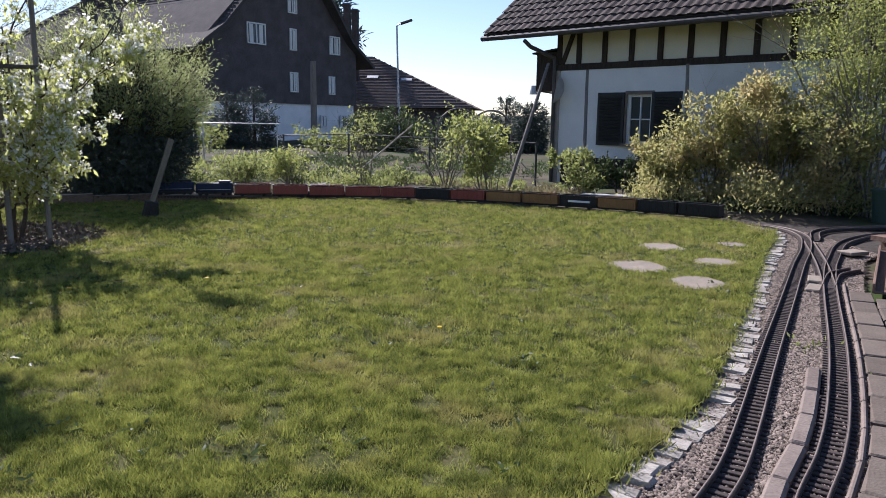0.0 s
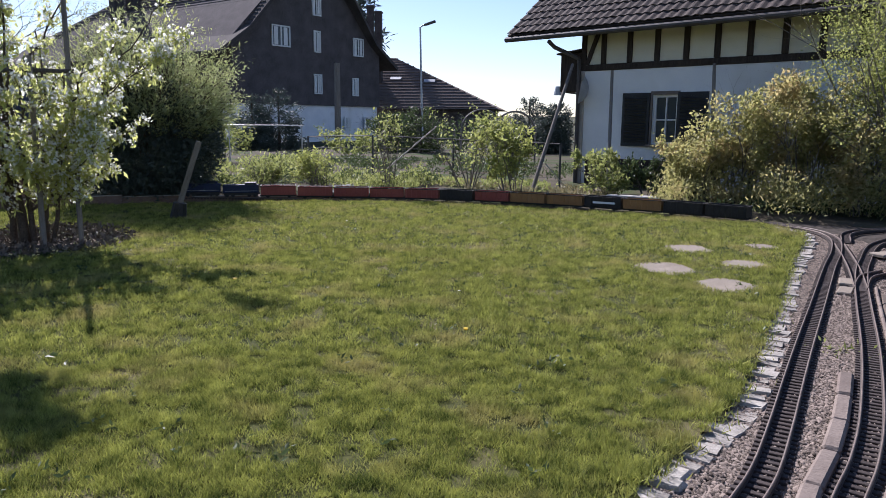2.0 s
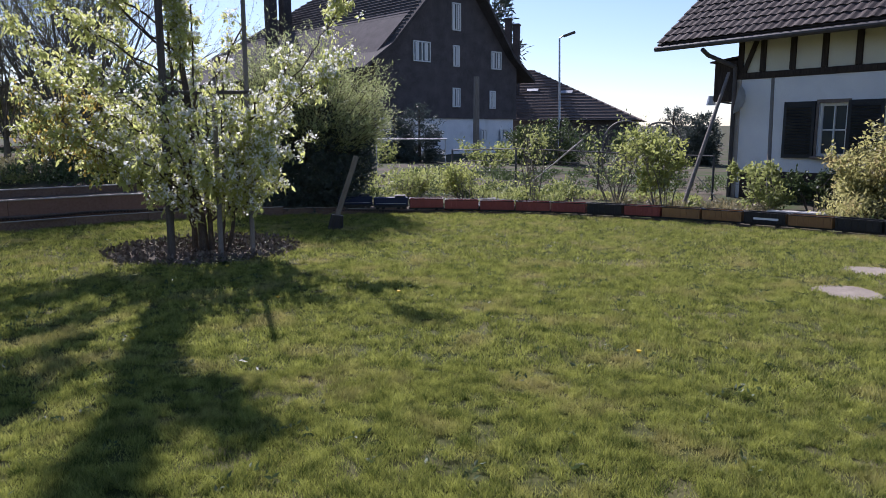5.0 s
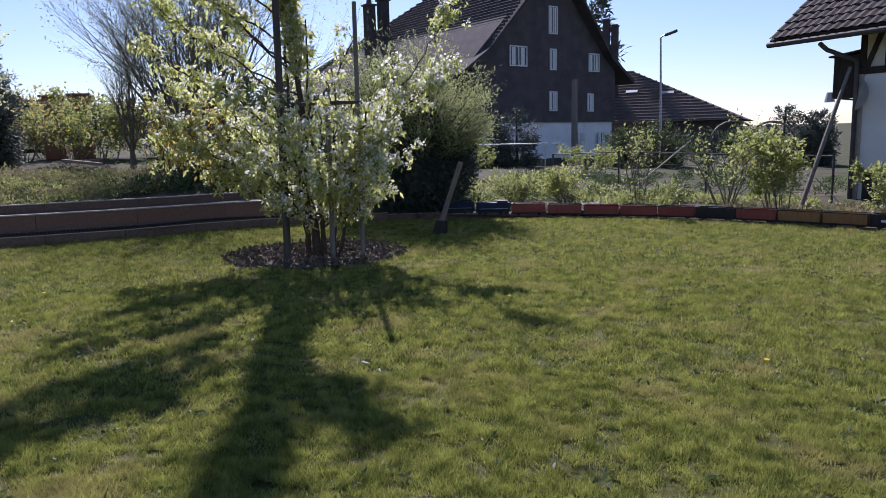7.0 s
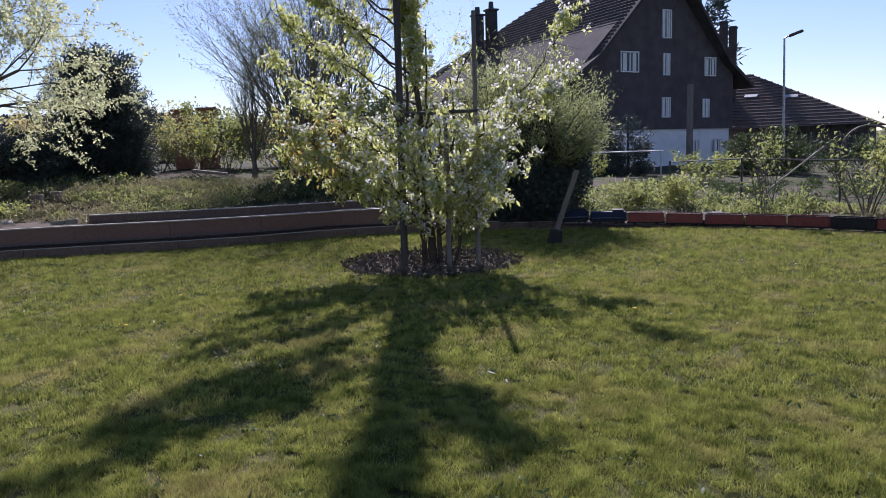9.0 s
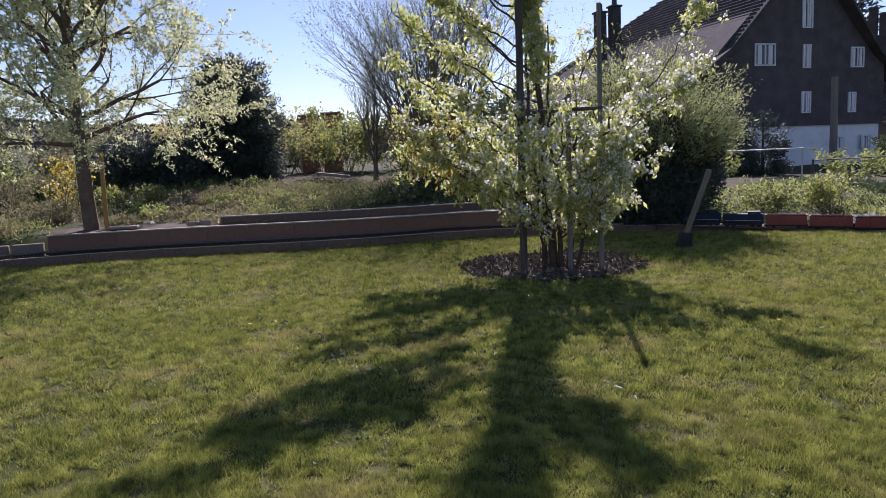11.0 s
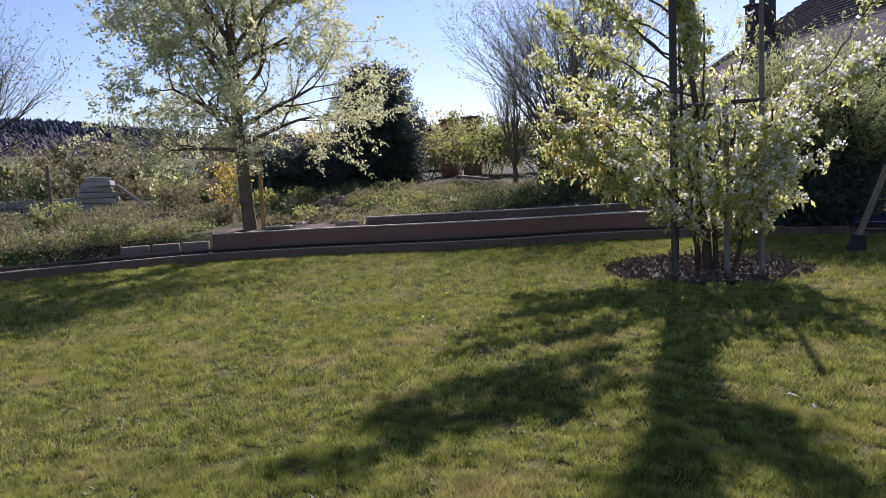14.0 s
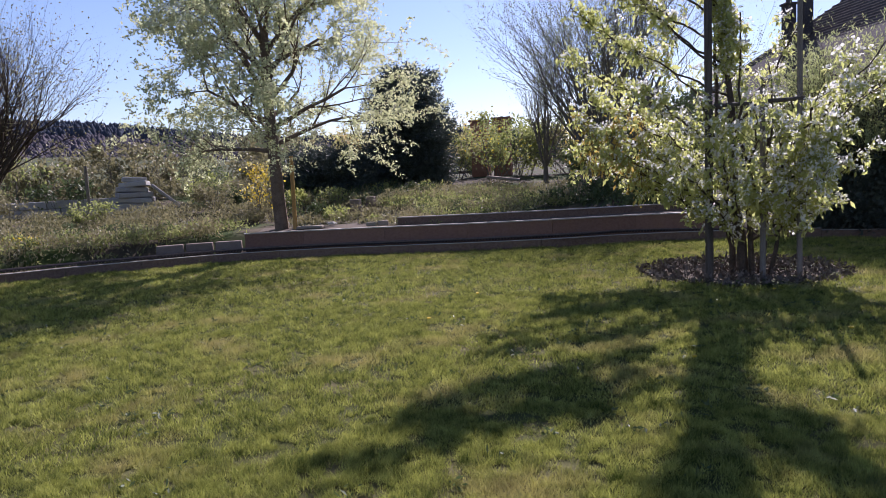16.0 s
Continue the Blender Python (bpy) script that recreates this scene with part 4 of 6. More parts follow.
def thicket(x, y, w, d, h, leaf, n, size, label, seed=0, name="plants", category="plants", droop=0.0, shape=0.5):
    """Low growth without countable pieces: tufts of leaves in humps."""
    r = np.random.default_rng(seed + 11)
    m = max(6, int(n / 60))
    cx, cy = r.uniform(-w / 2, w / 2, m), r.uniform(-d / 2, d / 2, m)
    hh = h * r.uniform(0.35, 1.0, m)
    k = r.integers(0, m, n)
    rr = r.normal(0, 0.16, (n, 2)) * (0.5 + hh[k])[:, None]
    X, Y = x + cx[k] + rr[:, 0], y + cy[k] + rr[:, 1]
    Z = ground_z(X, Y) + hh[k] * r.random(n) ** shape * np.exp(-(rr ** 2).sum(1) * 4)
    return tagged(leaves(name, np.stack([X, Y, Z], 1), size, leaf, None, r, droop=droop, along=np.array([[0, 0, 0.9]]), aspect=0.32), label, category, kind="stuff")


# pear tree with its stakes and mulch bed
PX, PY = -5.12, 8.15
pear = empty("pear_tree", pose(PX, PY, 0), "multi-stemmed pear tree in leaf and white blossom on a mulch bed", "tree")
r = np.random.default_rng(23)
segs, tips = [], []
AX, AY = np.array([0.857, 0.515]), np.array([-0.515, 0.857])      # across and along the sun's way


def crosswise(u, v, z):
    return np.append(AX * u + AY * v, z)


def twigs(p, d, k, long):
    """Short side twigs at a point of a limb, each with its leaf spurs."""
    tips.append((p, d))
    for _ in range(k):
        side = unit(r.normal(size=(1, 3)) + np.array([[0, 0, 0.3]]))[0]
        grow(segs, tips, p, d * 0.5 + side, long * r.uniform(0.5, 1.15), 0.0045, 0, r, 0.3, 0.05, 1, 0.6, 0.5, 3)


stems = []
for u0, v0, u1, top, rad in [(0.02, 0.0, -0.22, 5.8, 0.062), (-0.1, 0.12, -0.3, 4.6, 0.04), (0.12, -0.06, 0.02, 3.1, 0.038), (0.2, 0.08, 0.35, 2.5, 0.034), (0.3, -0.05, 0.55, 2.1, 0.03), (0.24, 0.2, 0.3, 2.3, 0.03)]:
    line = [crosswise(u0, v0, -0.02)]
    for k in range(1, 15):
        f = k / 14
        bow = u0 + (u1 - u0) * min(1, 1.6 * f)
        line.append(crosswise(bow, v0 * (1 - 0.4 * f), top * f) + np.append(r.normal(0, 0.018, 2), 0))
        segs.append((line[-2], line[-1], rad, rad * 0.9))
        rad *= 0.9
    stems.append((np.array(line), top))
# limbs: height of the fork, where the tip reaches (across, along, up), where the leaves begin, twigs
REACH = [(0.7, -1.85, 0.0, 1.5, 0.3, 3), (0.75, -1.7, -0.4, 1.65, 0.3, 3), (0.85, -1.9, 0.3, 1.7, 0.3, 3), (1.05, -1.8, -0.2, 1.95, 0.3, 3),
         (1.25, -1.75, 0.4, 2.3, 0.35, 3), (1.65, -1.95, 0.0, 2.75, 0.4, 3), (2.15, -2.0, 0.2, 3.4, 0.42, 4), (2.75, -1.85, -0.2, 4.0, 0.42, 4),
         (3.2, -1.9, 0.1, 4.5, 0.42, 5), (3.5, -2.05, -0.1, 4.9, 0.4, 5), (2.5, -1.5, -0.1, 3.75, 0.45, 4), (3.0, -1.35, 0.1, 4.3, 0.45, 4), (2.4, -1.0, -0.1, 3.3, 0.5, 4), (3.3, -0.9, 0.1, 4.2, 0.5, 4),
         (0.5, -0.85, -0.5, 1.1, 0.3, 3), (0.6, -1.0, 0.5, 1.3, 0.3, 3), (0.75, -1.2, -0.6, 1.5, 0.3, 3), (1.1, -1.1, 0.7, 2.0, 0.3, 2),
         (1.4, -1.0, -0.6, 2.3, 0.3, 2), (1.9, -1.1, 0.4, 2.9, 0.4, 2), (0.6, -0.8, 0.0, 1.2, 0.3, 3), (0.9, -0.8, -0.2, 1.75, 0.3, 3),
         (0.42, 0.95, 0.0, 0.9, 0.25, 3), (0.5, 1.2, -0.3, 1.36, 0.25, 3), (0.75, 1.1, 0.4, 1.7, 0.25, 3), (0.95, 1.05, -0.4, 2.05, 0.25, 3),
         (1.25, 1.15, 0.1, 2.42, 0.3, 3), (1.75, 0.62, 0.0, 2.9, 0.3, 3), (0.5, 0.5, -0.7, 1.05, 0.25, 3), (0.6, 0.5, 0.7, 1.3, 0.25, 3),
         (0.85, 0.4, -0.7, 1.7, 0.25, 3), (1.05, 0.5, 0.7, 2.1, 0.25, 3), (0.4, -0.3, -0.8, 0.9, 0.25, 3), (0.75, -0.2, -0.85, 1.5, 0.25, 3),
         (1.15, -0.4, -0.8, 2.0, 0.25, 3), (0.85, -0.2, 0.8, 1.7, 0.25, 3), (1.45, 0.0, 0.7, 2.4, 0.25, 3), (3.7, 0.34, 0.0, 4.5, 0.4, 8), (3.9, 0.42, 0.1, 4.75, 0.4, 8), (3.5, 0.3, -0.1, 4.3, 0.5, 8),
         (0.5, 0.8, -0.7, 1.15, 0.3, 4), (0.8, 0.9, -0.6, 1.6, 0.3, 4), (1.1, 0.75, -0.6, 2.0, 0.3, 4), (0.5, 0.1, -0.9, 1.2, 0.3, 4), (0.9, 0.15, -0.9, 1.8, 0.3, 4), (0.7, -0.6, -0.8, 1.3, 0.3, 4),
         (1.3, 1.9, 0.5, 2.5, 0.8, 6), (1.5, 1.92, 0.1, 3.25, 0.8, 5), (1.2, 1.6, 0.3, 2.25, 0.7, 4)]
for z0, u1, v1, z1, begin, count in REACH:
    line, top = stems[0]
    if u1 > 0 and z0 < 1.6:
        line, top = stems[int(r.integers(2, 6))]
    a = np.array([np.interp(z0, line[:, 2], line[:, j]) for j in range(3)])
    c = crosswise(u1, v1, z1)
    b = a * 0.45 + c * 0.55 + np.array([0, 0, -0.12 * (z1 - z0)])
    n = max(9, int(np.linalg.norm(c - a) / 0.13))
    p, rad = a, 0.018
    for i in range(1, n + 1):
        t = i / n
        q = a * (1 - t) ** 2 + 2 * b * t * (1 - t) + c * t * t + r.normal(0, 0.016, 3)
        d = (q - p) / np.linalg.norm(q - p)
        segs.append((p, q, rad, rad * 0.92))
        rad, p = rad * 0.92, q
        if t > begin:
            twigs(p, d, count, 0.32 if z1 < 3.5 else 0.24)
# the narrow, leafy leader
for k in range(95):
    z = 2.45 + 3.3 * k / 95
    line = stems[0][0]
    p = np.array([np.interp(z, line[:, 2], line[:, j]) for j in range(3)])
    twigs(p, np.array([0, 0, 0.7]), 5, 0.3)
crown_mesh("trunk", segs, M_bark, pear, 6)
tp, td = np.array([q[0] for q in tips]), np.array([q[1] for q in tips])
keep = tp[:, 2] > 0.42
tp, td = tp[keep], td[keep]
# rosettes of hanging leaves, a part of them round a blossom cluster
wt = np.exp(1.1 * np.sin(5.6 * (tp[:, :2] @ AX) + 0.8) * np.sin(4.9 * tp[:, 2] + 0.5) * np.sin(4.4 * (tp[:, :2] @ AY) + 1))
wt *= np.interp(tp[:, 2], [2.2, 2.5, 3.2, 3.6], [1, 0.95, 1.05, 1.3])
spur = r.choice(len(tp), 6200, p=wt / wt.sum())
c = tp[spur] + r.normal(0, 0.03, (len(spur), 3))
k = np.repeat(np.arange(len(c)), 5)
leaves("foliage", c[k] + r.normal(0, 0.028, (len(k), 3)), 0.078, L_pear, pear, r, droop=0.75, aspect=0.42, jitter=0.7)
across = c[:, :2] @ AX
odds = np.clip(0.6 + 0.2 * across, 0.22, 0.82) * np.where(c[:, 2] > 3.0, 0.5, 1)
bl = c[r.random(len(c)) < odds]
k = np.repeat(np.arange(len(bl)), 9)
leaves("blossom", bl[k] + np.array([0, 0, 0.02]) + r.normal(0, 0.024, (len(k), 3)), 0.037, L_petal, pear, r, droop=0.0, aspect=0.95, label="clusters of white blossom")
west = tp[(tp[:, :2] @ AX < -1.1) & (tp[:, 2] < 2.1)]
k = r.integers(0, len(west), 900)
leaves("young_leaves", west[k] + r.normal(0, 0.045, (900, 3)), 0.065, L_bronze, pear, r, droop=0.9, aspect=0.42, jitter=0.6, label="yellowish young leaves")
for (x, y, dx, h, thick, lab) in [(-5.24, 7.66, 0.03, 5.5, 0.046, "tall weathered wooden stake beside the pear tree"), (-4.78, 8.02, 0.0, 2.2, 0.034, "short weathered wooden stake among the pear's stems"), (-4.5, 8.32, 0.0, 3.3, 0.032, "slender wooden stake behind the pear tree")]:
    s = obj("tree_stake", rod((0, 0, -0.05), (dx, 0.02, h), thick, thick * 0.88, 10), M_stake if thick > 0.04 else M_greywood)
    s.matrix_basis = pose(x, y, 0)
    tagged(s, lab, "stake", "stakes at the pear tree")
bm = bmesh.new()
bmesh.ops.create_circle(bm, cap_ends=True, segments=28, radius=1.2)
for q in bm.verts:
    q.co *= random.uniform(0.9, 1.05)
    q.co.z = 0.012
mb = obj("mulch_bed", bm, M_soil)
mb.matrix_basis = pose(-5.3, 8.45, 0)
tagged(mb, "round bed of bark mulch under the pear tree", "mulch bed", kind="structure")
rr = np.sqrt(r.random(3400)) * 1.26
t = r.uniform(0, 2 * np.pi, 3400)
tagged(leaves("bark_chips", np.stack([-5.3 + rr * np.cos(t), 8.45 + rr * np.sin(t), r.uniform(0.015, 0.05, 3400)], 1), 0.07, M_mulch, None, r, droop=0.0, aspect=0.5),
       "dark and pale chips of bark mulch", "mulch", kind="stuff")

bar = obj("tie_bar", rod((-5.3, 7.62, 2.02), (-4.45, 8.36, 2.05), 0.024, sides=8), M_stake)
tagged(bar, "thin wooden bar tied across the stakes in the tree", "tie bar")
# leaning wooden post with a dark foot
FOOT = (-4.4, 10.8)
post = empty("leaning_post", pose(FOOT[0], FOOT[1], 0), "grey wooden post leaning out of a dark foot in the lawn", "post")
b = box((0.085, 0.035, 1.12), (0, 0, 0.56), None, 0.006)
pp = part("board", b, M_greywood, post)
pp.matrix_basis = Matrix.Translation((0, 0, 0.12)) @ Euler((0, radians(19), radians(15))).to_matrix().to_4x4()
part("foot", rod((0, 0, 0), (0.04, 0, 0.24), 0.13, 0.1, 10), M_black, post, "dark foot")

# dense dark juniper with feathery outer sprays
JX, JY = -6.2, 13.5
jun = empty("juniper", pose(JX, JY, gz(JX, JY)), "broad dense juniper with light feathery outer sprays", "shrub")
r = np.random.default_rng(31)
segs = [(np.array([0, 0, 0.0]), np.array([0, 0, 1.4]), 0.14, 0.08)]
n = 46000
u = unit(r.normal(size=(n, 3)))
rad3 = np.array([1.5, 1.3, 1.3])
q = u * rad3 * r.uniform(0.5, 1.0, (n, 1)) + np.array([0, 0, 1.05])
lump = 1 + 0.14 * np.sin(q[:, 0] * 4 + 1) * np.sin(q[:, 2] * 5) * np.sin(q[:, 1] * 4)
q[:, :2] *= lump[:, None]
q = q[q[:, 2] > 0.03]
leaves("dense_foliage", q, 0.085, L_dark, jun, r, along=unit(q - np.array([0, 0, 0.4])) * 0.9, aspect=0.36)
tips = []
for _ in range(560):
    t, el = r.uniform(0, 2 * np.pi), np.arcsin(r.uniform(0.0, 0.98))
    d = np.array([np.cos(t) * np.cos(el), np.sin(t) * np.cos(el), np.sin(el)])
    p0 = d * rad3 * 0.7 + np.array([0, 0, 1.1])
    grow(segs, tips, p0, d * 0.8 + np.array([0.06, 0.0, 0.55]), r.uniform(0.4, 1.1) * (0.75 + 0.5 * d[2]), 0.011, 1, r, 0.13, 0.0, 2, 0.42, 0.5, 5)
tagged(crown_mesh("branchwork", segs, M_bark, jun, 4), kind="stuff")
tp, td = np.array([s[0] for s in tips]), np.array([s[1] for s in tips])
ok = tp[:, 2] > 0.3
tp, td = tp[ok], td[ok]
k = r.integers(0, len(tp), 46000)
leaves("feathery_sprays", tp[k] + r.normal(0, 0.022, (46000, 3)), 0.075, L_juniper, jun, r, along=td[k] * 1.7, aspect=0.22, label="fresh feathery sprays, coloured paler as backlit")

# shrubs behind the far track
bush(-1.7, 15.0, 1.75, 0.75, L_fresh, 420, 0.07, "thin young shrub with fresh green leaves", seed=1, stems=7, low=0.05)
bush(-0.1, 15.1, 1.95, 1.15, L_fresh, 800, 0.075, "tall loose shrub with bare stems and fresh leaves", seed=2, stems=9, bare=0.35)
bush(0.85, 14.75, 1.5, 1.35, L_bright, 2600, 0.09, "leafy bright green shrub behind the railway", seed=3, stems=10)
bush(2.75, 14.9, 0.95, 1.15, L_fresh, 1700, 0.085, "low rounded shrub with mixed green leaves", seed=4)
bush(3.6, 15.0, 0.8, 0.8, L_deep, 1400, 0.08, "low dark green shrub against the house wall", seed=5)
bush(4.35, 14.2, 1.25, 1.3, L_bush, 7200, 0.075, "dense yellowish green shrub beside the track", seed=6, stems=14)
thicket(6.3, 12.6, 2.6, 1.1, 1.0, L_bush, 6500, 0.07, "leafy undergrowth in the shade of the tall shrub", 38)
thicket(4.9, 13.5, 3.0, 0.8, 0.7, L_bush, 5200, 0.07, "leafy undergrowth at the foot of the shrubs", 34)
bush(5.15, 14.1, 2.0, 1.6, L_bush, 10000, 0.075, "tall dense yellowish green shrub beside the track", seed=7, stems=16, low=0.02)
bush(6.0, 13.4, 2.3, 1.6, L_bush, 10500, 0.075, "tall dense shrub with brownish young leaves", seed=8, stems=16, low=0.02)
bush(6.6, 12.6, 1.6, 1.3, L_bush, 7000, 0.075, "bushy shrub at the bend of the track", seed=9, stems=14, low=0.02)
bush(7.4, 12.4, 4.6, 2.9, L_bright, 24000, 0.05, "tall fine-leaved shrub rising above the hedge", seed=10, stems=22, name="tall_shrub")
bush(-3.2, 15.2, 0.8, 1.5, L_bright, 1500, 0.07, "feathery pale green mound of young shoots", seed=12, stems=18)
bush(-4.4, 15.1, 0.75, 1.2, L_fresh, 900, 0.07, "leafy herb clump behind the railway", seed=13, stems=12)
thicket(-3.2, 15.9, 4.6, 1.6, 0.4, L_deep, 2600, 0.08, "dark herbs behind the railway", 33)
thicket(-3.2, 15.6, 4.6, 2.2, 0.5, L_fresh, 3600, 0.085, "low green herbs and weeds along the railway", 1)
thicket(-0.8, 16.4, 5.0, 2.2, 0.14, L_fresh, 5000, 0.08, "rough bright grass beside the fence", 2)
thicket(1.2, 15.2, 3.6, 1.4, 0.2, L_dry, 2600, 0.08, "dry grass and stalks under the shrubs", 3)
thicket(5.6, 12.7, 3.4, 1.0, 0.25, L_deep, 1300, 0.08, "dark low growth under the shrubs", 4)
thicket(2.9, 5.0, 0.05, 0.07, 0.12, L_fresh, 130, 0.05, "tuft of grass growing between the tracks", 5, "grass_tuft", "weeds")
thicket(3.1, 4.35, 0.04, 0.2, 0.06, L_fresh, 60, 0.045, "weeds in the joint beside the paving", 6, "grass_tuft", "weeds")

# terrace growth
thicket(-14.9, 2.3, 1.3, 6.0, 0.36, L_dry, 5200, 0.075, "dry herbs and grass on the bank", 20)
thicket(-15.1, 2.6, 1.5, 6.3, 0.32, L_fresh, 9000, 0.07, "green ground cover on the bank", 21)
thicket(-17.0, 4.5, 3.0, 6, 0.36, L_scrub, 12000, 0.075, "dark low shrubs on the terrace", 22)
thicket(-16.6, 10.0, 4.5, 4.0, 0.45, L_scrub, 12000, 0.075, "green and brown garden plants on the terrace", 23)
thicket(-13.6, 11.8, 4.5, 4.0, 0.38, L_scrub, 12000, 0.075, "dry stalks and ground cover on the terrace", 24)
thicket(-13.2, 10.6, 4.0, 3.0, 0.35, L_fresh, 6000, 0.07, "low green plants above the plank step", 25)
thicket(-13.6, 10.8, 4.5, 3.4, 0.3, L_deep, 4200, 0.07, "dark green mats between the terrace plants", 55)
thicket(-16.4, 9.6, 3.4, 4.0, 0.5, L_deep, 4200, 0.075, "dark leafy perennials on the terrace", 56)
thicket(-13.0, 9.4, 3.4, 2.6, 0.24, L_dry, 2200, 0.065, "dry stalks scattered over the terrace bed", 57)
thicket(-14.2, 6.9, 1.6, 1.2, 0.3, L_scrub, 1500, 0.06, "low brownish plants round the fruit tree's foot", 58)
thicket(-15.2, 3.4, 1.2, 3.4, 0.34, L_deep, 2600, 0.06, "dark ground cover on the bank", 59)
thicket(-24.0, 4.0, 4, 9, 0.9, L_scrub, 12000, 0.11, "dark scrub on the slope", 26)
thicket(-22, 9.0, 5, 4, 0.7, L_scrub, 4600, 0.11, "young green scrub on the slope", 27)
# invented herbs, leafed dark to stand for shade over a pale strip
thicket(-6.1, 14.7, 1.8, 1.6, 0.5, L_deep, 2600, 0.09, "dark green herbs added as shade behind the leaning post", 39)
thicket(-12.9, 8.5, 2.6, 2.2, 0.22, L_scrub, 2600, 0.08, "low brownish plants on the bare soil", 35)
thicket(-12.5, 8.9, 2.4, 2.0, 0.16, L_fresh, 900, 0.08, "scattered green seedlings on the bare soil", 36)
thicket(-15.3, 2.1, 0.5, 0.7, 0.42, L_forsythia, 160, 0.05, "patch of small yellow flowers on the bank", 37, "flowers", "flowers")
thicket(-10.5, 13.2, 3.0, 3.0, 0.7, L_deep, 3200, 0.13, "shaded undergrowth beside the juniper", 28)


def tree(name, x, y, trunk_h, r0, limbs, depth, length, leaf, nl, size, label, seed, kids=3, spread=0.8, shrink=0.68, rise=0.05, bark=None, category="tree", droop=0.2, lean=(0, 0), scat=0.1, el=(0.35, 1.1), fork=0.25):
    r = np.random.default_rng(seed)
    e = empty(name, pose(x, y, gz(x, y) - 0.03), label, category)
    segs, tips = [], []
    p = np.array([0, 0, 0.0])
    rr = r0
    for k in range(6):
        q = p + np.array([lean[0] + r.normal(0, 0.02), lean[1] + r.normal(0, 0.02), 1.0]) * trunk_h / 6
        segs.append((p, q, rr, rr * 0.93))
        p, rr = q, rr * 0.93
    for k in range(limbs):
        t = 2 * np.pi * (k + r.uniform(-0.3, 0.3)) / limbs * 1.618
        t = t if fork < 0.4 else 2.4 * k
        h = r.random() if fork < 0.4 else (k + 0.5) / limbs
        ce = r.uniform(*el) if fork < 0.4 else el[1] + (el[0] - el[1]) * h + r.normal(0, 0.1)
        d = np.array([np.cos(t) * np.cos(ce), np.sin(t) * np.cos(ce), np.sin(ce)])
        z = p - np.array([lean[0] * trunk_h * fork * h, lean[1] * trunk_h * fork * h, trunk_h * fork * h])
        grow(segs, tips, z, d, length * r.uniform(0.8, 1.15) * (0.86 - 0.06 * h if fork > 0.4 else 1), rr * 0.55, depth, r, 0.22, rise, kids, spread, shrink, 4)
    crown_mesh("trunk", segs, bark or M_bark, e, 6)
    tp, td = np.array([s[0] for s in tips]), np.array([s[1] for s in tips])
    k = r.integers(0, len(tp), nl)
    leaves("foliage", tp[k] + r.normal(0, scat, (nl, 3)), size, leaf, e, r, droop=droop, along=td[k] * 0.5)
    return e


tree("apple_tree", -13.72, 6.2, 3.9, 0.15, 21, 3, 2.0, L_apple, 72000, 0.062, "fruit tree with fresh pale leaves on the terrace", 3, kids=2, spread=0.74, shrink=0.68, rise=0.03, el=(0.16, 1.15), lean=(0.0, -0.02), scat=0.028, bark=M_fruitbark, fork=0.6)
st = obj("tree_stake", rod((0, 0, -0.05), (0.03, 0, 1.5), 0.04, 0.04, 10), M_tan)
st.matrix_basis = pose(-13.45, 6.35, gz(-13.45, 6.35))
tagged(st, "tan wooden stake standing beside the fruit tree", "stake")


def conifer(x, y, h, w, label, seed, leaf=L_dark, n=17000, size=0.2):
    r = np.random.default_rng(seed)
    e = empty("conifer", pose(x, y, gz(x, y) - 0.05), label, "tree")
    part("trunk", rod((0, 0, 0), (0, 0, h * 0.9), 0.03 * h, 0.01 * h), M_bark, e)
    # whorls of ascending branches, each with its own length
    m = max(60, n // 70)
    zb = 1 - np.sqrt(r.random(m))
    tb = r.uniform(0, 2 * np.pi, m)
    prof = np.interp(zb, [0, 0.12, 0.5, 0.8, 1], [0.85, 0.95, 0.98, 0.66, 0.14])
    reach = w / 2 * prof * r.uniform(0.66, 1.2, m)
    k = r.integers(0, m, n)
    s = np.sqrt(r.uniform(0.05, 1, n))
    rr = reach[k] * s
    lift = np.interp(zb[k], [0, 0.4, 1], [0.0, 0.25, 0.8])
    t = tb[k] + r.normal(0, 0.16, n)
    at = np.stack([rr * np.cos(t), rr * np.sin(t), 0.05 + zb[k] * h * 0.9 + rr * lift + r.normal(0, 0.02 * h, n)], 1)
    at[:, 2] = np.maximum(at[:, 2], 0.02)
    leaves("foliage", at, size, leaf, e, r, along=np.stack([np.cos(t), np.sin(t), 0.5 + 0 * t], 1) * 1.1, aspect=0.26)
    return e


conifer(-18.45, 12.7, 4.0, 2.6, "dense dark spruce on the terrace", 1, n=75000, size=0.12)
conifer(-18.4, 9.9, 1.3, 2.6, "low dark spruce beside the tall one", 2, n=36000, size=0.12)
tree("willow", -12.6, 14.75, 0.4, 0.15, 34, 3, 2.9, L_willow, 24000, 0.045, "tall willow with bare twigs and silvery buds", 9, kids=2, spread=0.45, shrink=0.66, rise=0.1, bark=M_greybark, el=(0.72, 1.5), scat=0.03)
tree("willow", -15.6, 15.6, 0.5, 0.1, 12, 3, 1.7, L_willow, 2600, 0.05, "willow bush with bare upright twigs", 10, kids=2, spread=0.4, shrink=0.66, rise=0.16, bark=M_greybark, el=(0.9, 1.5))
tree("bare_tree", -16.3, 1.35, 0.6, 0.12, 34, 3, 2.0, L_scrub, 7000, 0.05, "bare twiggy tree at the edge of the terrace", 12, kids=2, spread=0.5, shrink=0.66, rise=0.1, bark=M_bark, el=(0.85, 1.5))
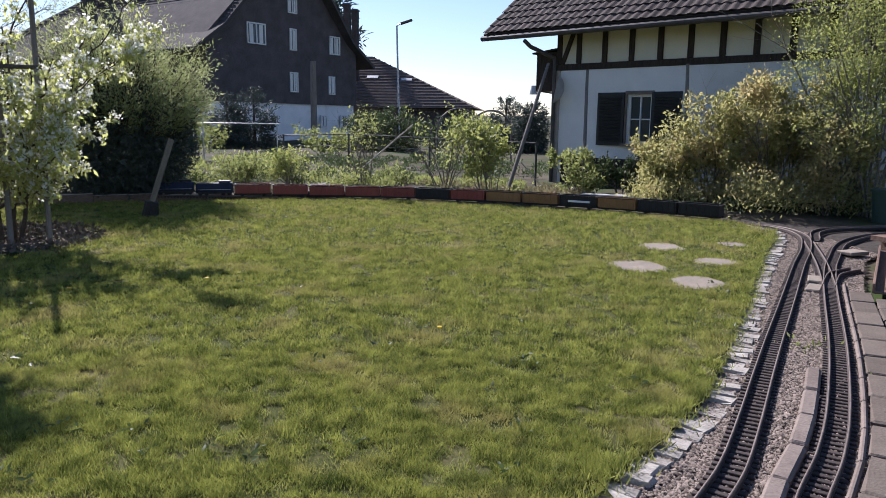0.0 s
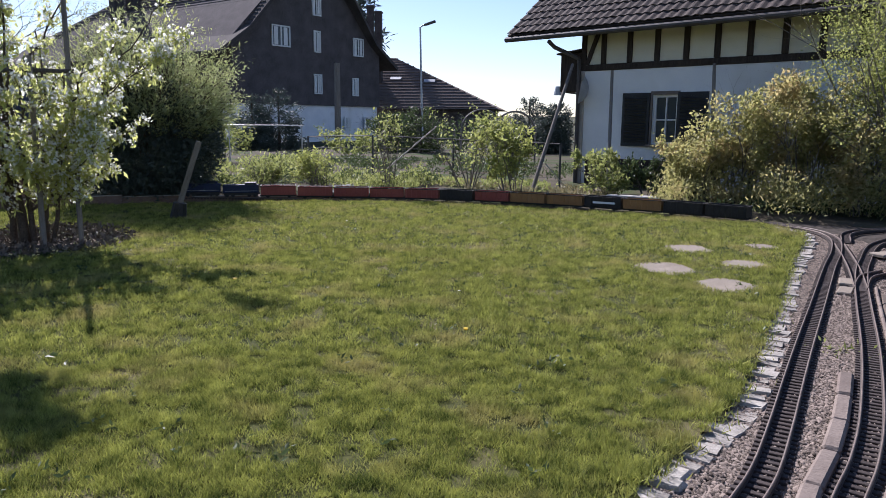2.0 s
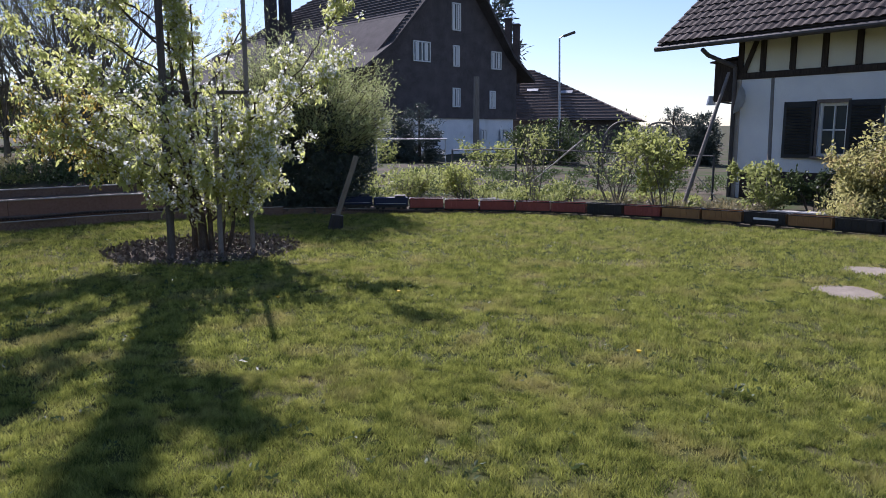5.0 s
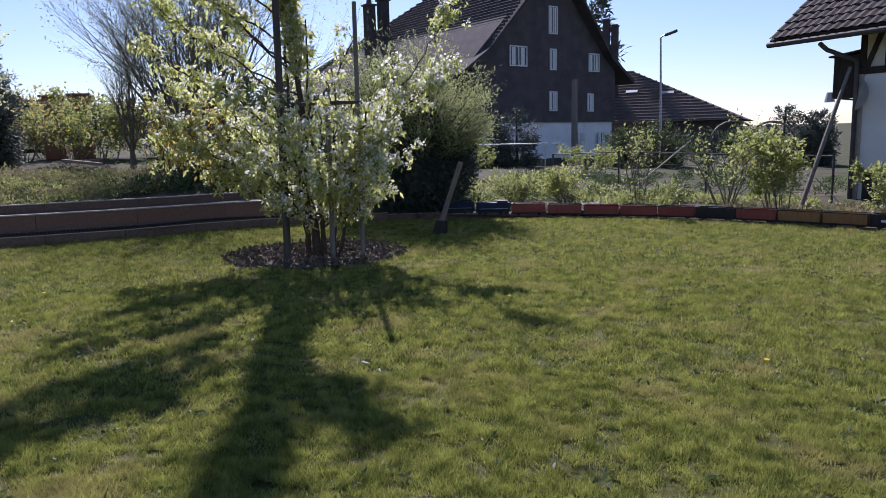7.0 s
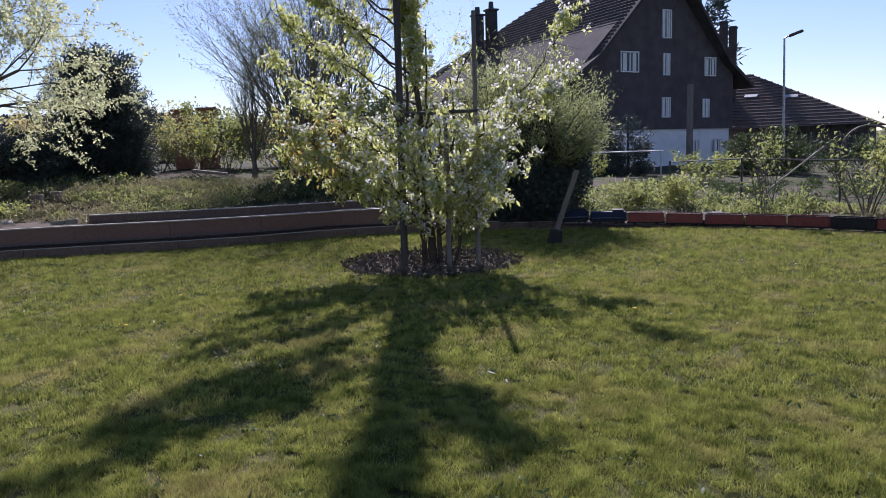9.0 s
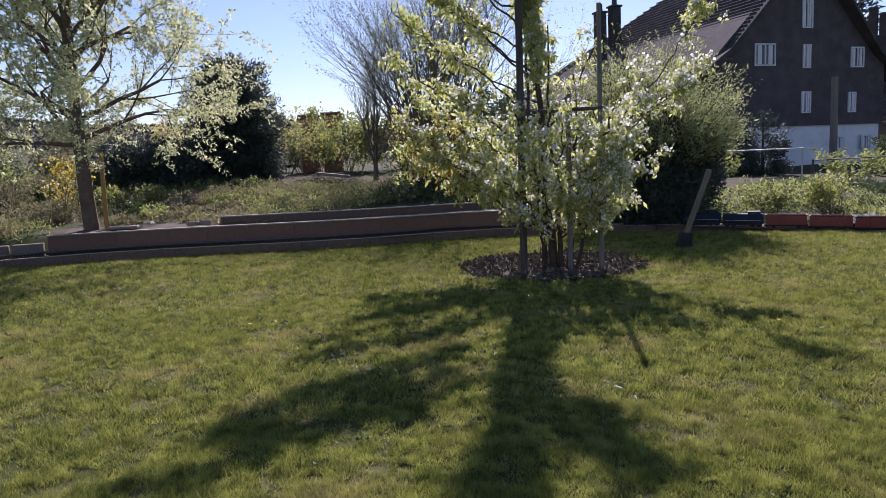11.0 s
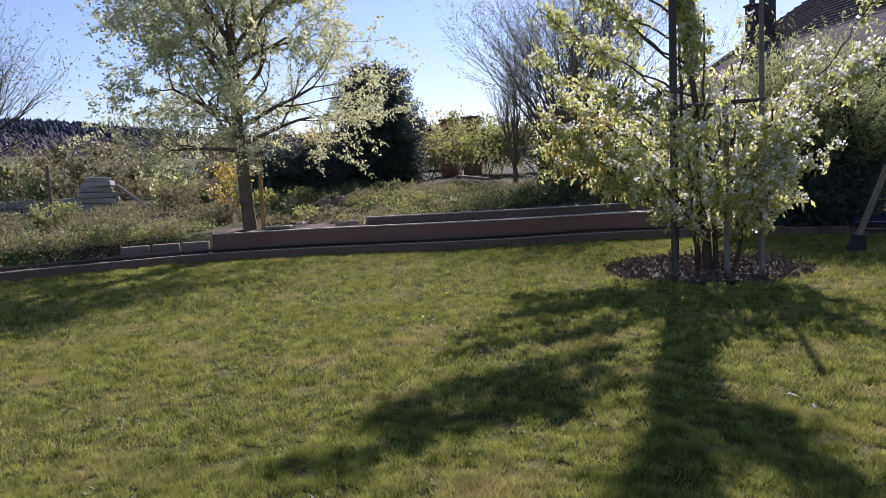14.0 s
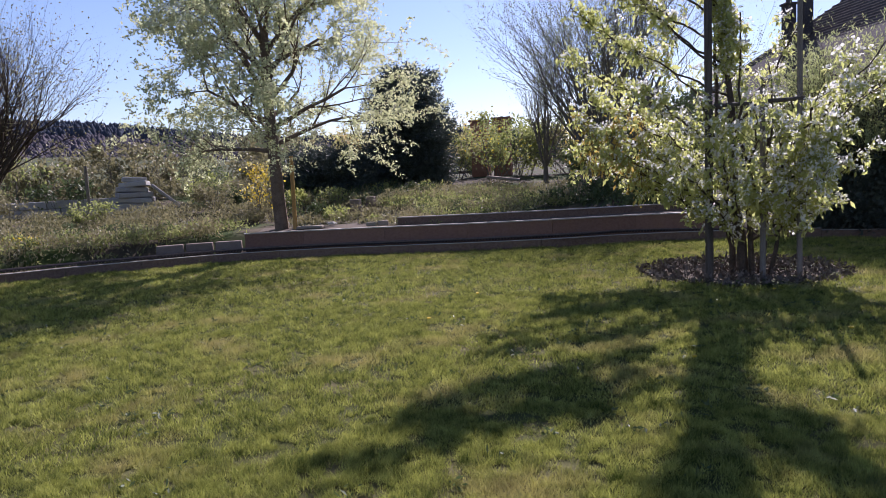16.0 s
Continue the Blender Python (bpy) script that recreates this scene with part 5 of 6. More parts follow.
bush(-17.4, 15.0, 2.0, 2.2, L_fresh, 1500, 0.09, "loose green shrub behind the terrace", seed=40, flower=(L_forsythia, 130, 0.06))
bush(-20.5, 16.0, 2.2, 2.4, L_bush, 1700, 0.1, "shrub with yellow flowers between the pillars", seed=41, flower=(L_forsythia, 120, 0.07))
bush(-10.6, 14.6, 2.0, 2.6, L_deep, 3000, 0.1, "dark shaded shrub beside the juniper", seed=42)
bush(-22.0, 3.0, 1.4, 1.8, L_fresh, 500, 0.1, "small shrub with yellow-green shoots on the slope", seed=43)
bush(-20.0, 7.2, 0.9, 1.6, L_fresh, 900, 0.1, "leafy shrub on the slope", seed=44)
bush(-17.8, 8.6, 0.7, 1.0, L_deep, 700, 0.08, "small round dark shrub on the terrace", seed=45)
bush(-16.2, 7.7, 0.5, 0.8, L_bright, 500, 0.08, "small bright green clump on the terrace", seed=46)

bush(-14.4, 16.3, 1.2, 2.6, L_deep, 1500, 0.1, "dark green shrub below the willow", seed=47)
bush(-12.6, 16.6, 1.5, 2.6, L_scrub, 2200, 0.1, "brownish shrub below the willow", seed=48)
bush(-17.9, 18.9, 1.5, 2.6, L_scrub, 1600, 0.11, "brownish shrub behind the terrace", seed=49)
bush(-15.6, 17.6, 1.3, 2.6, L_deep, 1500, 0.11, "dark low shrub behind the terrace", seed=50)
bush(-20.4, 8.9, 1.1, 2.0, L_scrub, 1500, 0.1, "brownish shrub on the slope", seed=51)
bush(-20.6, 3.6, 1.0, 1.8, L_deep, 900, 0.1, "dark green shrub on the slope", seed=52)
bush(-16.2, 6.9, 1.25, 0.9, L_bush, 500, 0.07, "small shrub covered in yellow flowers", seed=53, flower=(L_forsythia, 420, 0.06))
# shrubs and clumps of the upper terrace
for i, (x, y, h, w, lf2, n2, lab) in enumerate([(-19.0, 7.5, 0.95, 1.5, L_scrub, 1500, "dark twiggy shrub on the slope behind the fruit tree"), (-21.2, 7.3, 1.2, 1.8, L_deep, 1500, "dark green shrub on the slope"),
                                               (-17.6, 6.3, 0.75, 1.2, L_scrub, 1100, "brownish low shrub on the slope"), (-18.4, 6.9, 0.7, 1.2, L_deep, 1000, "low dark shrub on the slope behind the stone heap"),
                                               (-17.2, 3.4, 0.6, 1.2, L_fresh, 900, "fresh green low shrub on the bank"), (-19.4, 2.0, 0.8, 1.4, L_scrub, 1100, "brownish shrub behind the bank"),
                                               (-14.7, 7.3, 0.42, 0.7, L_deep, 700, "small dark cushion plant on the terrace"), (-14.0, 7.6, 0.36, 0.6, L_bright, 600, "small bright cushion plant on the terrace"),
                                               (-15.9, 8.6, 0.5, 0.8, L_fresh, 600, "leafy clump beside the upright stones"), (-16.6, 10.4, 0.5, 1.0, L_bright, 700, "tuft of fresh green leaves on the terrace"),
                                               (-16.0, 11.6, 0.5, 1.0, L_fresh, 800, "leafy perennial on the terrace"), (-14.9, 10.4, 0.45, 0.9, L_deep, 800, "dark low perennial on the terrace")]):
    bush(x, y, h, w, lf2, n2, 0.065, lab, seed=120 + i, stems=12, name="shrub", low=0.02)
for i, (x, y, sz) in enumerate([(-13.9, 6.95, 0.2), (-13.6, 7.25, 0.15), (-14.35, 7.0, 0.17), (-15.2, 8.2, 0.22), (-13.3, 7.9, 0.13), (-12.9, 8.5, 0.12), (-14.3, 8.4, 0.16), (-13.0, 9.4, 0.14), (-16.2, 5.2, 0.22), (-15.6, 4.2, 0.18), (-12.5, 9.9, 0.12)]):
    rb_ = bmesh.new()
    bmesh.ops.create_icosphere(rb_, subdivisions=2, radius=sz)
    for q in rb_.verts:
        q.co *= 0.78 + 0.4 * noise.noise(q.co * 5 + Vector((i * 3.1, 0, 0)))
        q.co.z *= 0.6
    rock = obj("rock", rb_, M_palestone)
    rock.matrix_basis = pose(x, y, gz(x, y) + sz * 0.2, 0, 0, 47 * i)
    tagged(rock, "rough pale grey stone lying in the terrace bed", "rock", "stones in the terrace bed")
# brick pillars behind the terrace
for x, y, h in [(-20.9, 17.65, 2.0), (-20.35, 18.25, 2.05)]:
    e = empty("pillar", pose(x, y, gz(x, y)), "brown brick pillar behind the terrace", "pillar", "pillars behind the terrace")
    part("shaft", box((0.62, 0.62, h), (0, 0, h / 2), (0, 0, 40), 0.02), M_brick, e)
    part("cap", box((0.72, 0.72, 0.08), (0, 0, h + 0.04), (0, 0, 40), 0.02), M_brick, e)
# two upright stones, pale slabs, dry stone wall
for x, y, h, w in [(-15.05, 8.7, 0.3, 0.24), (-14.85, 9.0, 0.34, 0.2)]:
    block(x, y, gz(x, y), 35, (w, 0.16, h), "upright grey stone block standing on the terrace", M_sand)
heap = empty("stone_heap", pose(-20.5, 5.2, gz(-20.5, 5.2), 0, 0, 70), "heap of pale flat stones on the slope", "stone heap")
part("slab", box((1.15, 0.75, 0.16), (0, 0, 0.06), None, 0.02), M_palestone, heap)
for k in range(6):
    part("slab", box((1.05 - 0.09 * k, 0.65 - 0.05 * k, 0.13), (random.uniform(-0.06, 0.06), random.uniform(-0.05, 0.05), 0.2 + 0.13 * k), (random.uniform(-4, 4), random.uniform(-4, 4), random.uniform(-15, 15)), 0.02), M_palestone, heap)
part("slab", box((0.9, 0.5, 0.08), (0.8, -0.1, 0.4), (0, 42, 5), 0.02), M_palestone, heap, "leaning pale slab")
lw = empty("block_wall", pose(-20.9, 2.6, gz(-20.9, 2.6), 0, 0, 82), "low wall of grey blocks on the slope", "wall", kind="structure")
for row in range(2):
    for k in range(8):
        part("block", box((0.58, 0.3, 0.19), (-2.4 + 0.6 * k + 0.3 * row, random.uniform(-0.02, 0.02), 0.09 + 0.2 * row), (0, 0, random.uniform(-2, 2)), 0.015), M_palestone, lw)
for x, y in [(-24, 5.5), (-27, 3.2), (-18.0, 3.6)]:
    s = obj("garden_post", rod((0, 0, -0.1), (0, 0, 1.3), 0.035, 0.035), M_greywood)
    s.matrix_basis = pose(x, y, gz(x, y))
    tagged(s, "thin grey post on the slope", "post", "posts on the slope")
heap2 = obj("pale_slab", box((0.9, 0.4, 0.07), (0, 0, 0.05), None, 0.015), M_slab)
heap2.matrix_basis = pose(-15.3, 13.6, gz(-15.3, 13.6) + 0.32, 0, 8, 40)
tagged(heap2, "pale slab lying among the terrace plants", "slab")


# ---------------------------------------------------------------- half-timbered house
HOUSE = pose(2.55, 18.6, 0.0, 0, 0, math.degrees(math.atan2(-0.64, 0.77)))
house = empty("half_timbered_house", HOUSE, "white half-timbered house with dark shutters and a tiled roof", "house")
LEN, DEP, BEAM, EAVE = 11.0, 7.5, 2.76, 3.95
W0, W1, S0, S1_ = 2.0, 2.61, 1.02, 2.15      # window opening
T = 0.3
front = boxes(((W0, T, BEAM + 0.2), (W0 / 2, T / 2, BEAM / 2 - 0.1)), ((LEN - W1, T, BEAM + 0.2), ((LEN + W1) / 2, T / 2, BEAM / 2 - 0.1)),
              ((W1 - W0, T, S0 + 0.2), ((W0 + W1) / 2, T / 2, S0 / 2 - 0.1)), ((W1 - W0, T, BEAM - S1_), ((W0 + W1) / 2, T / 2, (BEAM + S1_) / 2)))
wall_front = part("wall", front, M_white, house)
part("upper_wall", box((LEN, T - 0.04, EAVE - BEAM), (LEN / 2, T / 2 + 0.02, (EAVE + BEAM) / 2)), M_cream, house, "cream plaster panels between the timbers")
side = bmesh.new()
pr = [(0, -0.2), (DEP - T, -0.2), (DEP - T, EAVE), ((DEP - T) / 2, EAVE + 2.9), (0, EAVE)]
for xx in (0.0, LEN - T):
    own = bmesh.new()
    lo = [own.verts.new((xx, T + y, z)) for y, z in pr]
    hi = [own.verts.new((xx + T, T + y, z)) for y, z in pr]
    own.faces.new(lo)
    own.faces.new(hi[::-1])
    for i in range(5):
        own.faces.new((lo[i - 1], lo[i], hi[i], hi[i - 1]))
    bmesh.ops.recalc_face_normals(own, faces=own.faces)
    part("wall", own, M_white, house)
part("wall", box((LEN - 2 * T, T, EAVE + 0.2), (LEN / 2, DEP - T / 2, EAVE / 2 - 0.1)), M_white, house)
part("beam", box((LEN + 0.04, 0.16, 0.15), (LEN / 2, 0.05, BEAM + 0.07), None, 0.008), M_timber, house, "long dark timber beam")
part("beam", box((LEN + 0.04, 0.14, 0.12), (LEN / 2, 0.05, EAVE - 0.06), None, 0.008), M_timber, house, "dark timber beam under the eaves")
POSTS = [0.08] + [0.63 + 0.7 * k for k in range(15)]
for x in POSTS:
    part("timber_post", box((0.13, 0.05, EAVE - BEAM - 0.27), (x, 0.012, (EAVE + BEAM) / 2 + 0.015), None, 0.006), M_timber, house)
part("timber_brace", box((0.11, 0.045, 0.98), (0.36, 0.0, (EAVE + BEAM) / 2 + 0.01), (0, 22, 0), 0.006), M_timber, house)
part("corner_board", box((0.16, 0.04, BEAM), (0.06, -0.022, BEAM / 2), None, 0.006), M_capwood, house, "pale corner board")
ww, wh, wz = W1 - W0, S1_ - S0, (S0 + S1_) / 2
fr = lattice(ww, wh, 2, 2, 0.06, 0.03, 0.06, (0, 0.09, wz))
part("plinth", box((3.4, 0.03, 0.72), (1.95, -0.017, 0.3)), M_timber, house, "dark boarded plinth below the window")
win = part("window", fr, M_frame, house, "white framed casement window with glazing bars")
win.matrix_basis = pose((W0 + W1) / 2, 0, 0)
for s in (-1, 1):
    part("pane", box((ww / 2 - 0.07, 0.012, wh - 0.1), (s * (ww / 4 - 0.012), 0.095, wz)), glass, win)
part("sill", box((ww + 0.16, 0.2, 0.06), (0, -0.04, S0 - 0.03), None, 0.01), M_sand, win)
part("surround", boxes(((0.05, 0.03, wh + 0.08), (-ww / 2 - 0.025, -0.012, wz + 0.04)), ((0.05, 0.03, wh + 0.08), (ww / 2 + 0.025, -0.012, wz + 0.04)), ((ww, 0.03, 0.08), (0, -0.012, S1_ + 0.04))), M_sand, win, "grey stone surround")
for x in (W0 - 0.06 - 0.35, W1 + 0.02 + 0.35):
    sh = part("shutter", boxes(((0.07, 0.045, wh + 0.1), (-0.315, -0.03, 0)), ((0.07, 0.045, wh + 0.1), (0.315, -0.03, 0)), ((0.56, 0.045, 0.08), (0, -0.03, wh / 2 + 0.01)), ((0.56, 0.045, 0.08), (0, -0.03, -wh / 2 - 0.01)), ((0.56, 0.02, wh), (0, -0.028, 0))), M_shutter, house, "dark painted louvred shutter")
    sh.matrix_basis = pose(x, 0, wz)
    for k in range(16):
        part("slat", box((0.56, 0.03, 0.04), (0, -0.045, -wh / 2 + 0.07 + k * (wh - 0.1) / 16), (32, 0, 0)), M_shutter, sh)
# roof
OVX, OVY, PITCHR = 1.72, 0.75, 37.0
tan = math.tan(radians(PITCHR))
ridge_z = EAVE + 0.25 + (DEP / 2) * tan
deck_len = (DEP / 2 + OVY) / math.cos(radians(PITCHR))
roof = part("roof", boxes(((LEN + 2 * OVX, deck_len, 0.1), (LEN / 2, (DEP / 2 - OVY) / 2, EAVE + 0.25 + ((DEP / 2 - OVY) / 2) * tan), (PITCHR, 0, 0)),
                          ((LEN + 2 * OVX, deck_len, 0.1), (LEN / 2, DEP - (DEP / 2 - OVY) / 2, EAVE + 0.25 + ((DEP / 2 - OVY) / 2) * tan), (-PITCHR, 0, 0))), M_timber, house, "dark weathered tiled roof")
part("gutter", rod((-OVX - 0.02, -OVY - 0.06, EAVE + 0.18 - OVY * tan), (LEN + OVX, -OVY - 0.06, EAVE + 0.18 - OVY * tan), 0.065, 0.065, 10), M_zinc, house, "dark metal gutter")
for k in range(16):
    part("rafter_end", box((0.1, OVY + 0.2, 0.12), (-OVX + 0.2 + 0.85 * k, -OVY / 2 + 0.1, EAVE + 0.13 - (OVY / 2) * tan + 0.06), (PITCHR, 0, 0), 0.006), M_timber, house)
pipe = rod((0.02, -0.1, 0.0), (0.02, -0.1, EAVE - 0.9), 0.05, 0.05, 10)
rod((0.02, -0.1, EAVE - 0.9), (-0.45, -0.5, EAVE - 0.62), 0.05, 0.05, 10, pipe)
rod((-0.45, -0.5, EAVE - 0.62), (-0.45, -0.75, EAVE - 0.5), 0.05, 0.05, 10, pipe)
part("downpipe", pipe, M_zinc, house, "dark downpipe at the corner")
# dark weatherboard box, lamp and dish at the corner
wb = part("weather_box", box((0.62, 0.5, 0.95), (-0.33, 0.3, 2.75), None, 0.02), M_timber, house, "dark wooden box hanging on the gable wall")
part("weather_box_roof", box((0.76, 0.62, 0.04), (-0.36, 0.3, 3.25), (0, -6, 0), 0.008), M_timber, wb)
lamp = part("wall_lamp", rod((-0.05, 0.25, 2.2), (-0.7, 0.1, 2.3), 0.02), M_zinc, house, "lamp on a bracket")
part("shade", rod((-0.72, 0.1, 2.2), (-0.72, 0.1, 2.42), 0.12, 0.07, 12), M_galv, lamp)
dish = bmesh.new()
bmesh.ops.create_uvsphere(dish, u_segments=18, v_segments=10, radius=0.42)
bmesh.ops.delete(dish, geom=[v for v in dish.verts if v.co.z > -0.22], context="VERTS")
bmesh.ops.transform(dish, matrix=pose(-0.1, -0.22, 2.35, 0, -78, 28), verts=dish.verts)
part("satellite_dish", dish, M_galv, house, "grey satellite dish")

# poles leaning against the house
for (a, b, lab) in [((2.9, 15.7, 0.0), (3.14, 17.4, 2.7), "weathered wooden pole leaning against the house wall"), ((4.78, 14.75, 0.0), (4.98, 15.8, 2.7), "dark wooden pole leaning against the house wall"),
                    ((1.25, 15.4, 0.0), (2.25, 17.6, 2.85), "long grey wooden pole leaning at the corner of the house")]:
    s = obj("leaning_pole", rod((0, 0, 0), Vector(b) - Vector(a), 0.045, 0.035, 10), M_greywood)
    s.matrix_basis = pose(*a)
    s.location.z = gz(a[0], a[1]) - 0.01
    tagged(s, lab, "pole", "poles leaning at the house")
s = obj("thin_stick", rod((0, 0, 0), (-0.55, 0.2, 0.62), 0.012), M_capwood)
s.matrix_basis = pose(2.15, 16.2, gz(2.15, 16.2))
tagged(s, "thin pale stick stuck in the ground", "stick")

# roof tiles: one row over the other, each tile its own piece near the eaves
tb = bmesh.new()
cols = 6
vs = []
for j in range(2):
    for i in range(cols + 1):
        x = -0.11 + 0.22 * i / cols
        z = 0.013 * math.sin(math.pi * 2 * i / cols) + 0.02
        vs.append((x, -0.02 + 0.36 * j, z + (0.028 if j == 0 else 0.0)))
tv = [tb.verts.new(q) for q in vs] + [tb.verts.new((q[0], q[1], q[2] - 0.018)) for q in vs]
nn = cols + 1
for i in range(cols):
    tb.faces.new((tv[i], tv[i + 1], tv[nn + i + 1], tv[nn + i]))
    tb.faces.new((tv[2 * nn + i], tv[2 * nn + i + 1], tv[i + 1], tv[i]))
tile_me = bpy.data.meshes.new("roof_tile")
tb.to_mesh(tile_me)
tb.free()
tile_me.materials.append(M_tile)
tile_v = np.empty(len(tile_me.vertices) * 3, np.float32)
tile_me.vertices.foreach_get("co", tile_v)
tile_v = tile_v.reshape(-1, 3)
tile_f = np.array([list(p.vertices) for p in tile_me.polygons])
slope = Euler((radians(PITCHR), 0, 0)).to_matrix().to_4x4()
restv, restf, cnt, near = [], [], 0, []
rowsn, colsn = int(deck_len / 0.32), int((LEN + 2 * OVX) / 0.215)
for rw in range(rowsn):
    for cc in range(colsn):
        x = -OVX + 0.11 + cc * 0.215
        u = 0.0 + rw * 0.32
        y = -OVY + u * math.cos(radians(PITCHR))
        z = EAVE + 0.25 - OVY * tan + u * math.sin(radians(PITCHR)) + 0.065
        m = Matrix.Translation((x, y, z)) @ Euler((radians(PITCHR + random.uniform(-1.2, 1.2)), radians(random.uniform(-1.2, 1.2)), radians(random.uniform(-1.5, 1.5)))).to_matrix().to_4x4()
        if rw < 7 and cc < 43:
            near.append(m)
        else:
            mm = np.array(m)
            restv.append(tile_v @ mm[:3, :3].T + mm[:3, 3])
            restf.append(tile_f + cnt)
            cnt += len(tile_v)
tagged(np_mesh("roof_tiles", np.concatenate(restv), np.concatenate(restf), M_tile, roof), kind="stuff")


# ---------------------------------------------------------------- farmhouse behind
FB = Matrix.Translation((-15.26, 43.3, -0.2)) @ Euler((0, 0, math.atan2(0.842, 0.539))).to_matrix().to_4x4()
farm = empty("farmhouse", FB, "large old farmhouse with dark shingled gable above a white ground floor", "house")
GW, GL, GE, GR, GB = 12.8, 26.0, 6.6, 13.5, 2.75
part("ground_floor_wall", boxes(((GW, 0.4, GB), (GW / 2, 0.2, GB / 2)), ((0.4, GL, GB), (0.2, GL / 2 + 0.2, GB / 2)), ((0.4, GL, GB), (GW - 0.2, GL / 2 + 0.2, GB / 2)), ((GW, 0.4, GB), (GW / 2, GL + 0.2, GB / 2))), M_white, farm, "white rendered ground floor wall")
g = bmesh.new()
gp = [(-0.15, GB), (GW + 0.15, GB), (GW + 0.15, GE), (GW / 2, GR - 0.4), (-0.15, GE)]
lo = [g.verts.new((x, -0.15, z)) for x, z in gp]
hi = [g.verts.new((x, GL + 0.3 if z < GE + 1 else 12.0, z)) for x, z in gp]
g.faces.new(lo)
g.faces.new(hi[::-1])
for i in range(5):
    g.faces.new((lo[i - 1], lo[i], hi[i], hi[i - 1]))
bmesh.ops.recalc_face_normals(g, faces=g.faces)
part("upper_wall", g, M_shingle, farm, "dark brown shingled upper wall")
# roof with flared eaves
prof = [(-1.5, GE - 0.9), (0.8, GE + 0.7), (GW / 2, GR), (GW - 0.8, GE + 0.7), (GW + 1.5, GE - 0.9)]
for side_ in (0, 1):
    rb = bmesh.new()
    pts = prof[:3] if side_ == 0 else prof[2:]
    a = [rb.verts.new((x, -1.3 + 0.5 * (z < GR - 1), z)) for x, z in pts]
    b = [rb.verts.new((x, GL + 2.5 if z < GE + 3 else 12.0, z)) for x, z in pts]
    a2 = [rb.verts.new((q.co.x, q.co.y, q.co.z - 0.25)) for q in a]
    b2 = [rb.verts.new((q.co.x, q.co.y, q.co.z - 0.25)) for q in b]
    for i in range(2):
        rb.faces.new((a[i], a[i + 1], b[i + 1], b[i]))
        rb.faces.new((a2[i], b2[i], b2[i + 1], a2[i + 1]))
        rb.faces.new((a[i], a2[i], a2[i + 1], a[i + 1]))
        rb.faces.new((b[i], b[i + 1], b2[i + 1], b2[i]))
    rb.faces.new((a[0], b[0], b2[0], a2[0]))
    rb.faces.new((a[2], a2[2], b2[2], b[2]))
    bmesh.ops.recalc_face_normals(rb, faces=rb.faces)
    rf = part("roof", rb, M_darkroof, farm, "huge dark weathered roof slope")
    # tile courses on the slope
    p0, p1 = (prof[1], prof[2]) if side_ == 0 else (prof[3], prof[2])
    for k in range(26):
        t = (k + 0.5) / 26
        x, z = p0[0] + (p1[0] - p0[0]) * t, p0[1] + (p1[1] - p0[1]) * t
        part("course", box((0.06, GL + 2 - 15 * t, 0.05), (x, GL / 2 + 0.4 - 7.4 * t, z + 0.02), (0, 45 if side_ == 0 else -45, 0)), M_darkroof, rf)


def farm_window(x, z, w, h):
    w_ = part("window", lattice(w, h, 2, 1, 0.08, 0.09, 0.08, (0, -0.2, 0)), M_frame, farm, "white framed window")
    w_.matrix_basis = pose(x, 0, z)
    part("pane", box((w - 0.1, 0.03, h - 0.1), (0, -0.17, 0)), glass, w_)
    for s_ in (-1, 1):
        part("curtain", box((w * 0.2, 0.012, h - 0.2), (s_ * w * 0.26, -0.192, 0)), M_frame, w_, "pale curtain drawn to the side")
    return w_


for x, z, w, h in [(3.65, 6.98, 1.5, 1.3), (10.7, 6.85, 1.05, 1.25), (6.75, 4.15, 0.72, 1.3), (10.35, 4.1, 0.62, 1.25), (6.75, 9.45, 0.8, 1.8), (6.75, 6.9, 0.6, 1.4), (2.15, 1.65, 0.85, 0.8), (9.5, 1.6, 0.6, 0.85), (11.6, 1.6, 0.8, 0.9)]:
    farm_window(x, z, w, h)
for x, y, h, w in [(2.1, 16.0, 12.5, 0.75), (3.4, 16.0, 13.0, 0.75)]:
    c_ = part("chimney", box((w, w, 4.0), (x, y, h - 2.0), None, 0.03), M_darkroof, farm, "old dark brick chimney")
    part("cowl", box((w + 0.2, w + 0.2, 0.15), (x, y, h + 0.05), None, 0.03), M_zinc, c_)
    part("pot", rod((x, y, h + 0.12), (x, y, h + 0.7), w * 0.3, w * 0.25, 10), M_zinc, c_)

# barn to the side with a big tiled roof
barn = empty("barn", pose(-5.2, 57.0, -0.2, 0, 0, -4), "long barn with a brown tiled roof and skylights", "barn")
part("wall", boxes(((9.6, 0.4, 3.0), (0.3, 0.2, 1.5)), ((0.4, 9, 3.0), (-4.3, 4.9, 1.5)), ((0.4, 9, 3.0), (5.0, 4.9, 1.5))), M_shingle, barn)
rb = bmesh.new()
a = [rb.verts.new(q) for q in [(-5.2, -1.2, 2.7), (6.0, -1.2, 2.7), (-3.2, 5.0, 7.0), (-5.2, 5.0, 7.0), (6.0, 11, 2.7), (-5.2, 11, 2.7)]]
for q in ((0, 1, 2, 3), (1, 4, 2), (3, 2, 4, 5), (0, 3, 5), (0, 5, 4, 1)):
    rb.faces.new([a[i] for i in q])
bmesh.ops.recalc_face_normals(rb, faces=rb.faces)
br = part("roof", rb, M_tile2, barn, "brown tiled roof")
